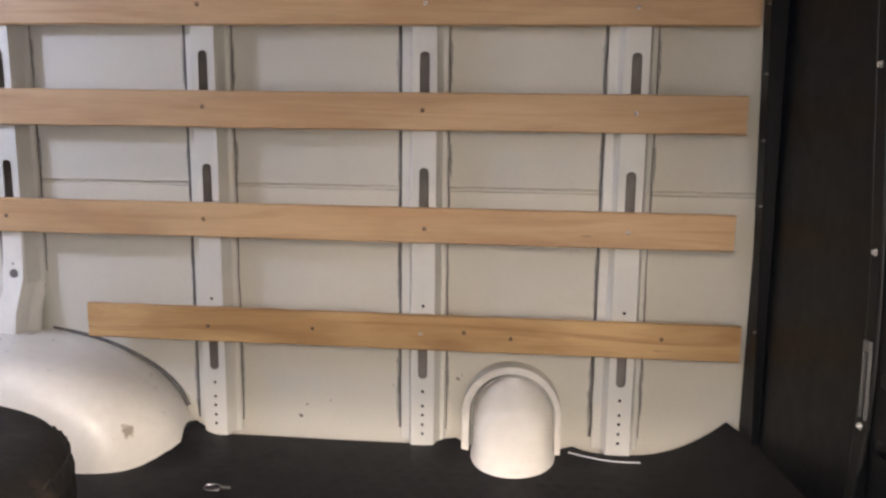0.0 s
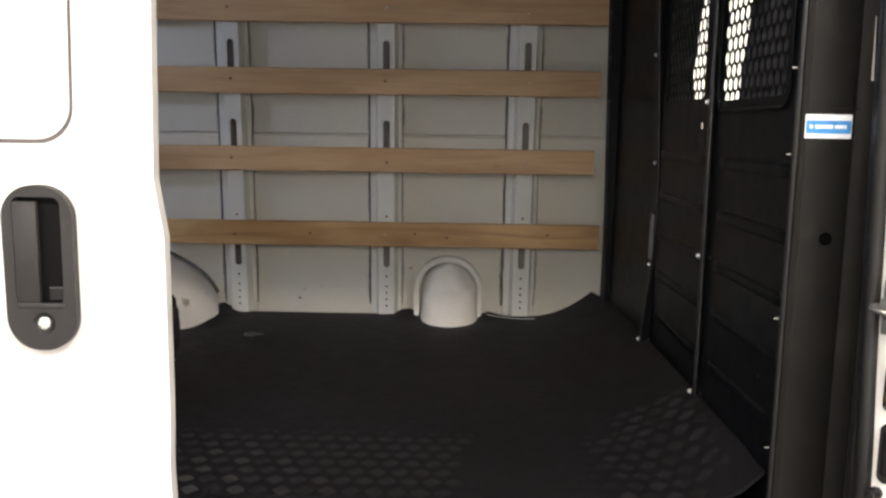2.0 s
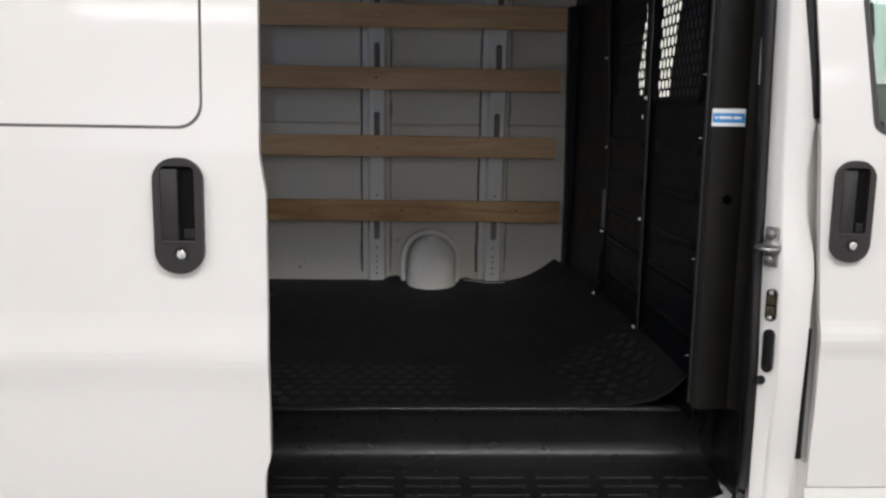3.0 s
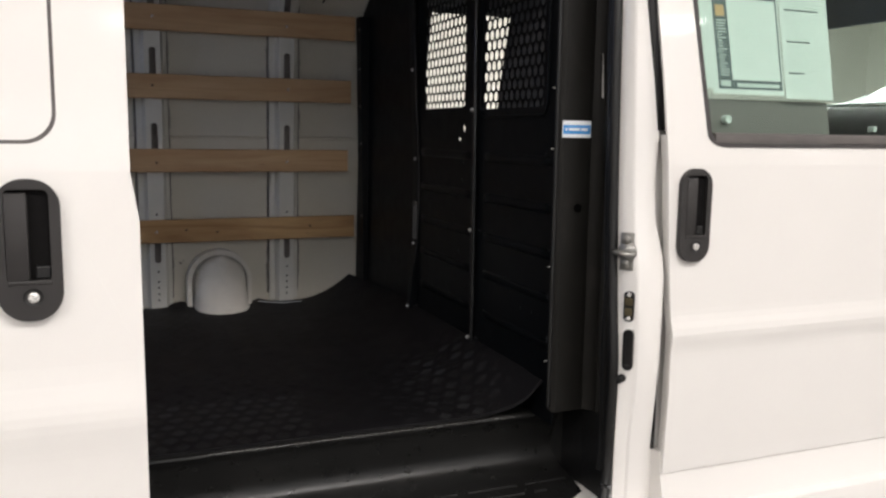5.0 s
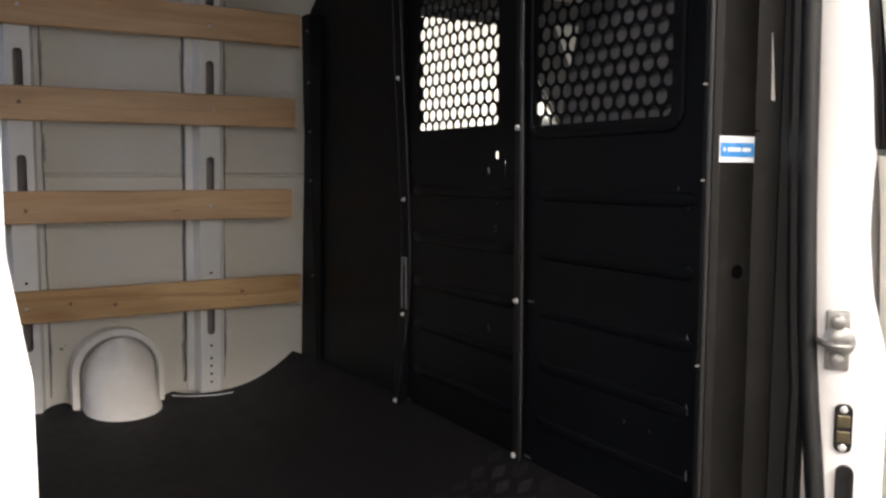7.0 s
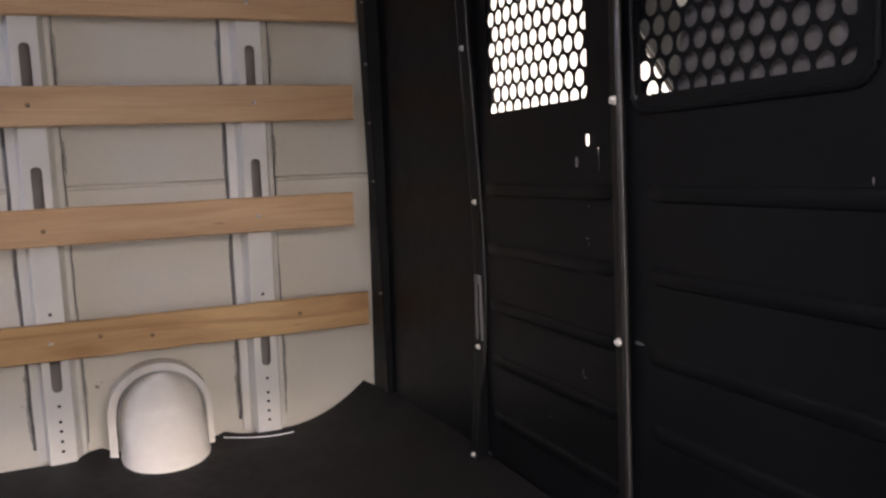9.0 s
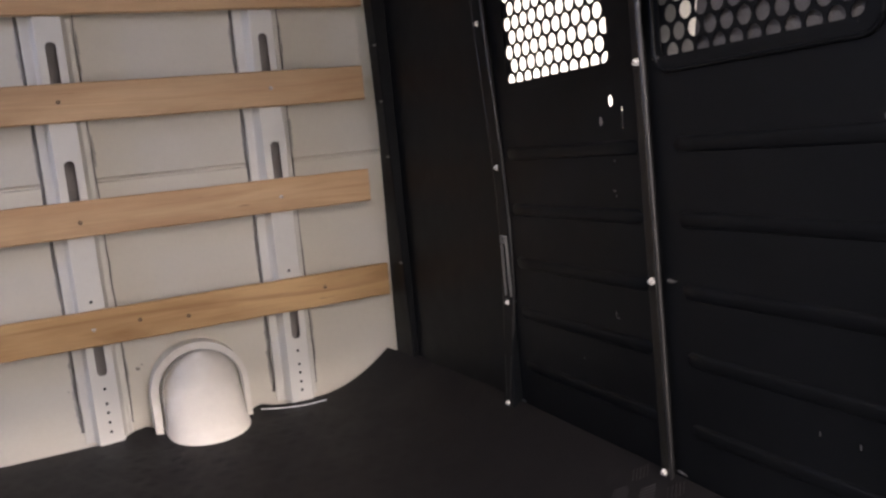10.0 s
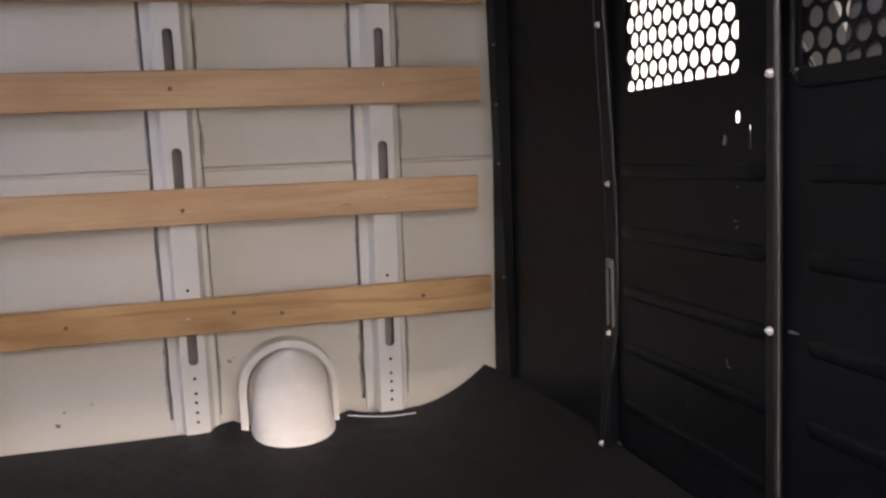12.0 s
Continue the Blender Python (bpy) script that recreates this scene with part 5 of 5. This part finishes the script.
# ---- the cab ----
def cab():
    bm = bmesh.new()
    extrude_x(bm, [(0.42, 0.50), (2.1, 0.50), (2.1, 0.60), (0.42, 0.60)], 0.73, 2.6)
    part("cab_floor", bm, CAB_TRIM, van)
    bm = bmesh.new()
    loft(bm, [[(x, 0.36, z), (x, 2.09, z)] for x, z in ((1.72, 0.60), (1.66, 0.95), (1.62, 1.24), (1.66, 1.40), (1.76, 1.495), (1.95, 1.515), (2.2, 1.46), (2.5, 1.0), (2.5, 0.6))], caps=False)
    part("dashboard", bm, DASH, van, "dark grey dashboard", smooth=True)
    part("switch_plate", boxed(1.628, 1.640, 0.519, 0.541, 1.424, 1.440, 0.002), PAPER, van, "small pale plate on the dashboard")
    bm = bmesh.new()
    loft(bm, [[(2.5, y, 0.5), (2.5, y, 1.0)] for y in (0.3, 2.16)])
    part("cowl", bm, BODY_PAINT, van)
    bm = bmesh.new()
    plate(bm, [(0.42, 0.0), (2.04, 0.0), (1.92, 1.0), (0.54, 1.0)], [], lambda u, v, w: (2.42 - 0.62 * v + w, u, 1.24 + 0.78 * v), 0.004)
    glass = part("windscreen", bm, CLEAR_GLASS, van, "sloping windscreen glass")
    glass.visible_shadow = False
    for side, y0 in ((1, 0.33), (-1, 2.12)):
        bm = tube(bmesh.new(), [(2.45, y0, 1.2), (2.15, y0 + side * 0.03, 1.6), (1.82, y0 + side * 0.10, 1.98)], 0.04, 8)
        part("windscreen_pillar", bm, CAB_TRIM, van, smooth=True)
    bm = bmesh.new()
    loft(bm, [[(0.70, 2.175, z), (0.70, 2.10, z), (0.858 + 0.085 * (z - 1.55), 2.10, z), (0.858 + 0.085 * (z - 1.55), 2.155, z)] for z in (0.5, 1.3, 1.95)], closed=True, caps=True)
    part("door_pillar", bm, CAB_TRIM, van)
    bm = bmesh.new()
    plate(bm, [(0.62, 0.42), (2.0, 0.42), (2.0, 2.04), (0.62, 2.04)], [], lambda u, v, w: (u, v, 1.985 + w), 0.012)
    part("headliner", bm, CAB_HEADLINER, van)
    bm = bmesh.new()
    extrude_x(bm, [(2.02, 1.925), (2.09, 1.928), (2.09, 2.0), (1.98, 2.01)], 0.70, 2.0)
    part("roof_rail", bm, CAB_TRIM, van)
    bm = bmesh.new()
    extrude_x(bm, [(0.36, 1.895), (0.44, 1.905), (0.48, 2.0), (0.36, 2.0)], 0.75, 2.0)
    part("roof_rail", bm, CAB_TRIM, van)
    bm = bmesh.new()
    plate(bm, rounded(0.56, 1.04, 1.758, 1.96, 0.04), [], lambda u, v, w: (1.80 + w - 0.35 * (v - 1.76), u, v), 0.018)
    part("sun_visor", bm, VISOR, van, "dark blue-grey sun visor")


cab()


def cushion(bm, cx, cy, cz, sx, sy, sz, tilt=0.0, power=3.2, seg=20):
    """A rounded upholstery block."""
    rings = []
    for k in range(1, seg):
        phi = -math.pi / 2 + math.pi * k / seg
        cp = abs(math.cos(phi)) ** (2 / power)
        sp = math.copysign(abs(math.sin(phi)) ** (2 / power), math.sin(phi))
        ring = []
        for n in range(2 * seg):
            th = math.pi * n / seg
            ct = math.copysign(abs(math.cos(th)) ** (2 / power), math.cos(th))
            st = math.copysign(abs(math.sin(th)) ** (2 / power), math.sin(th))
            ring.append((cx + sx / 2 * cp * ct - tilt * sz / 2 * sp, cy + sy / 2 * cp * st, cz + sz / 2 * sp))
        rings.append(ring)
    return loft(bm, rings, closed=True, caps=True)


def cab_seat(x, y, top, base_z, wide, taper):
    base = thing("cab_seat", (x + 0.25, y, 0.60), "grey cloth bucket seat in the dim cab", "seat", "cab seats")
    part("seat_cushion", cushion(bmesh.new(), x + 0.38, y, base_z + 0.08, 0.52, 0.50, 0.18), CLOTH, base, smooth=True)
    bm = cushion(bmesh.new(), x + 0.06, y, (base_z + 0.12 + top) / 2, 0.05, wide, top - base_z - 0.12, 0.0, 5.0)
    for v in bm.verts:
        if v.co.y > y:
            v.co.y = y + (v.co.y - y) * (1 - taper * max(0.0, (v.co.z - 1.40) / 0.5))
    part("backrest", bm, CLOTH, base, smooth=True)
    part("seat_base", boxed(x + 0.12, x + 0.52, y - 0.2, y + 0.2, 0.60, base_z + 0.01, 0.01), CAB_TRIM, base)
    return base


cab_seat(0.576, 0.716, 2.06, 0.90, 0.405, 0.85)
cab_seat(0.98, 1.66, 1.41, 0.90, 0.47, 0.1)


def steering_wheel():
    base = thing("steering_wheel", (1.50, 1.66, 1.25), "dark grey steering wheel", "steering wheel")
    bm = bmesh.new()
    path = []
    for n in range(41):
        a = 2 * math.pi * n / 40
        path.append((1.50 - 0.19 * math.sin(a) * 0.42, 1.66 + 0.19 * math.cos(a), 1.27 + 0.19 * math.sin(a) * 0.9))
    tube(bm, path, 0.014, 8)
    part("rim", bm, CAB_TRIM, base, smooth=True)
    part("hub", cushion(bmesh.new(), 1.51, 1.66, 1.26, 0.10, 0.24, 0.14), CAB_TRIM, base, smooth=True)


steering_wheel()


def side_mirror():
    base = thing("side_mirror", (1.72, 2.30, 1.38), "black plastic door mirror outside the far window", "mirror")
    part("housing", cushion(bmesh.new(), 1.74, 2.34, 1.49, 0.11, 0.22, 0.26), SEAL_RUBBER, base, smooth=True)
    part("arm", boxed(1.70, 1.76, 2.17, 2.27, 1.40, 1.45, 0.01), SEAL_RUBBER, base)


side_mirror()


def dashboard_wedge():
    """A pale blue wedge added for an unidentified patch above the dashboard, its near edge standing up."""
    base = thing("plastic_sheet", (1.98, 0.79, 1.515), "pale blue wedge added on the dark dashboard", "sheet")
    bm = bmesh.new()
    rows = []
    for n in range(9):
        y = 0.985 - 0.048 * n
        up = 0.085 * min(1.0, n / 5)
        rows.append([(1.90 - 0.006 * n, y, 1.517), (1.96, y, 1.520 + 0.4 * up), (2.02, y, 1.522 + up), (2.024, y, 1.519 + up), (1.964, y, 1.516 + 0.4 * up), (1.904 - 0.006 * n, y, 1.514)])
    loft(bm, rows, closed=True, caps=True)
    part("sheet", bm, PALE_WEDGE, base, smooth=True)


dashboard_wedge()


# ---- papers behind the window ----
marks = [(0.899, 0.940, 1.508, 1.80, PAPER_INK, "printed_border"), (0.9405, 1.087, 1.508, 1.529, PAPER_INK, "printed_border"), (1.083, 1.087, 1.5295, 1.714, PAPER_INK, "printed_border"), (0.9405, 1.087, 1.7145, 1.80, PAPER_INK, "printed_border")]
marks += [(0.905, 0.933, 1.514, 1.527, PAPER_GREY, "print_block"), (0.952, 1.078, 1.513, 1.522, PAPER_GREY, "print_line"), (0.906, 0.931, 1.672, 1.697, PAPER_ORANGE, "print_block")]
marks += [(0.960, 1.06, 1.745, 1.765, PAPER_GREY, "print_bar"), (0.975, 1.05, 1.727, 1.734, PAPER_GREY, "print_bar")]


def lay_papers():
    y = lambda z: near_y(z) + 0.0235
    rnd = random.Random(5)
    base = thing("window_sheet", (0.96, y(1.5), 1.495), "printed sheet with dark border taped inside the window", "paper", "papers in the cab window")

    def slab(nm, a, b, c, d, mat, lift):
        bm = bmesh.new()
        plate(bm, [(a, c), (b, c), (b, d), (a, d)], [], lambda u, v, w: (u + 0.026 - 0.12 * (v - 1.5), y(v) - lift - w, v + 0.007), 0.0003)
        part(nm, bm, mat, base)

    slab("backing", 0.864, 0.93, 1.507, 1.80, PAPER, -0.0012)
    slab("sheet", 0.882, 1.092, 1.496, 1.80, PAPER, 0.0)
    for a, b, c, d, mat, nm in marks:
        slab(nm, a, b, c, d, mat, 0.0006 if mat is PAPER_INK else 0.0012)
    for k in range(20):
        a = 0.904 + rnd.uniform(0.0, 0.004)
        slab("print_line", a, a + rnd.uniform(0.012, 0.028), 1.538 + 0.0065 * k, 1.5405 + 0.0065 * k, PAPER_GREY, 0.0012)
    for k in range(14):
        a = rnd.choice((0.956, 0.962, 1.005))
        slab("print_line", a, a + rnd.uniform(0.04, 0.075), 1.558 + 0.0105 * k, 1.5602 + 0.0105 * k, PAPER_GREY, 0.0012)
    base = thing("window_sheet", (1.17, y(1.5), 1.49), "pale printed sheet taped inside the window", "paper", "papers in the cab window")
    slab("sheet", 1.096, 1.245, 1.490, 1.80, PAPER, 0.0)
    for k in range(34):
        tall = 0.0036 if k % 9 == 5 else 0.0017
        slab("print_line", 1.110, 1.110 + rnd.choice((0.118, 0.112, 0.104, 0.072, 0.048)), 1.508 + 0.0082 * k, 1.508 + 0.0082 * k + tall, PAPER_INK if tall > 0.003 else PAPER_GREY, 0.0012)


lay_papers()


# ---- small things ----
def warning_label():
    base = thing("sticker", (0.633, 0.4735, 1.40), "small blue and white label on the black pillar trim", "sticker")
    part("film", boxed(0.595, 0.671, 0.4726, 0.4735, 1.398, 1.437), STICKER_WHITE, base)
    part("band", boxed(0.5965, 0.6695, 0.4720, 0.4724, 1.406, 1.427), STICKER_BLUE, base, "blue band")
    for a, b in ((0.602, 0.607), (0.611, 0.640), (0.643, 0.662)):
        part("print_bar", boxed(a, b, 0.4715, 0.4718, 1.414, 1.420), STICKER_WHITE, base)


warning_label()


def spare_wheel():
    cx, cy, z0, R = -1.14, 1.285, FLOOR, 1.035
    base = thing("spare_wheel", (cx, cy, z0), "dusty black spare tyre on grey steel wheel, lying flat", "wheel")
    bm = bmesh.new()
    prof = [(0.02, 0.215), (0.008, 0.235), (0.0, 0.28), (0.006, 0.325), (0.022, 0.355), (0.048, 0.374), (0.07, 0.381), (0.12, 0.385), (0.17, 0.381), (0.192, 0.374), (0.218, 0.355), (0.234, 0.325), (0.240, 0.28), (0.232, 0.235), (0.22, 0.215), (0.12, 0.205)]
    rings = [[(cx + R * r * math.cos(2 * math.pi * n / 72), cy + R * r * math.sin(2 * math.pi * n / 72), z0 + h) for n in range(72)] for h, r in prof + prof[:1]]
    loft(bm, rings, closed=True)
    tyre = part("tyre", bm, TYRE, base, smooth=True)
    # tread blocks
    verts, faces = [], []
    for row, (h, off) in enumerate(((0.052, 0.0), (0.084, 0.5), (0.120, 0.0), (0.156, 0.5), (0.188, 0.0))):
        for n in range(64):
            a = 2 * math.pi * (n + off) / 64
            half, rad = 0.0105, R * (0.376 if row in (0, 4) else 0.382)
            at = len(verts)
            for r in (rad - 0.004, rad + 0.0008):
                for da, dh in ((-1, -1), (1, -1), (1, 1), (-1, 1)):
                    ang = a + da * 0.034 * (0.92 if r > rad else 1)
                    verts.append((cx + r * math.cos(ang), cy + r * math.sin(ang), z0 + h + dh * half * (0.92 if r > rad else 1) + da * 0.003))
            faces += [(at + 4, at + 5, at + 6, at + 7)] + [(at + q, at + (q + 1) % 4, at + 4 + (q + 1) % 4, at + 4 + q) for q in range(4)]
    me = bpy.data.meshes.new("tread_pattern")
    me.from_pydata(verts, [], faces)
    me.materials.append(TYRE)
    blocks = new("tread_pattern", me)
    hold(blocks, tyre)
    tagged(blocks, kind="stuff")
    bm = bmesh.new()
    prof = [(0.205, 0.225), (0.222, 0.215), (0.218, 0.205), (0.18, 0.195), (0.165, 0.17), (0.175, 0.14), (0.185, 0.11), (0.165, 0.085), (0.16, 0.045), (0.12, 0.042)]
    rings = [[(cx + r * math.cos(2 * math.pi * n / 64), cy + r * math.sin(2 * math.pi * n / 64), z0 + h) for n in range(64)] for h, r in prof]
    loft(bm, rings, closed=True)
    rim = part("rim", bm, RIM_STEEL, base, "grey steel wheel disc", smooth=True)
    # black plates on the closed disc paint the shade of its vent openings
    for n in range(8):
        a = 2 * math.pi * n / 8 + 0.2
        ux, uy = math.cos(a), math.sin(a)
        bm = bmesh.new()
        plate(bm, rounded(-0.026, 0.026, -0.012, 0.012, 0.011, 4), [], lambda u, v, w: (cx + 0.155 * ux - uy * u + ux * v, cy + 0.155 * uy + ux * u + uy * v, z0 + 0.1745 + v * -0.3 + w), 0.003)
        part("vent_hole_shade", bm, SEAL_RUBBER, rim)
    # black discs paint the shade of the wheel's bolt holes
    for n in range(8):
        a = 2 * math.pi * n / 8
        bm = knob(bmesh.new(), (cx + 0.07 * math.cos(a), cy + 0.07 * math.sin(a), z0 + 0.158), (0, 0, 1), [(0, 0.008), (0.006, 0.008), (0.006, 0.005)], 10)
        part("bolt_hole_shade", bm, SEAL_RUBBER, rim)


spare_wheel()


def tie_ring():
    cx, cy = -0.655, 1.795
    base = thing("tie_down_ring", (cx, cy, FLOOR), "small chrome tie-down ring set in the mat", "ring")
    bm = bmesh.new()
    path = [(cx + 0.020 * math.cos(2 * math.pi * n / 20), cy + 0.010 * math.sin(2 * math.pi * n / 20), FLOOR + 0.0035 + 0.003 * math.sin(2 * math.pi * n / 20)) for n in range(21)]
    tube(bm, path, 0.0016, 6)
    part("ring", bm, RING_CHROME, base, smooth=True)
    part("staple", boxed(cx + 0.018, cx + 0.042, cy - 0.006, cy + 0.006, FLOOR, FLOOR + 0.006, 0.002), RING_CHROME, base)


tie_ring()


def loose_bits():
    base = thing("plastic_strip", (0.25, 2.09, FLOOR), "thin white plastic strip lying at the wall's foot", "strip")
    bm = tube(bmesh.new(), smooth_path([(0.15, 2.115, FLOOR + 0.012), (0.20, 2.105, FLOOR + 0.006), (0.26, 2.09, FLOOR + 0.004), (0.325, 2.085, FLOOR + 0.006)], 5), 0.0013, 6)
    part("strip", bm, STICKER_WHITE, base)
    base = thing("roof_hook", (0.40, 2.0, 1.92), "small black wire clip hanging from the roof edge", "hook")
    bm = tube(bmesh.new(), smooth_path([(0.402, 2.03, 1.935), (0.404, 2.0, 1.925), (0.402, 1.99, 1.90), (0.396, 1.985, 1.893)], 4), 0.004, 6)
    part("clip", bm, SEAL_RUBBER, base)


loose_bits()


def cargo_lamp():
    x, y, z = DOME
    # the fixture is out of view, added to hold the inferred light
    base = thing("cargo_lamp", (x, y, z), "unseen small oblong cargo lamp under the van roof", "lamp")
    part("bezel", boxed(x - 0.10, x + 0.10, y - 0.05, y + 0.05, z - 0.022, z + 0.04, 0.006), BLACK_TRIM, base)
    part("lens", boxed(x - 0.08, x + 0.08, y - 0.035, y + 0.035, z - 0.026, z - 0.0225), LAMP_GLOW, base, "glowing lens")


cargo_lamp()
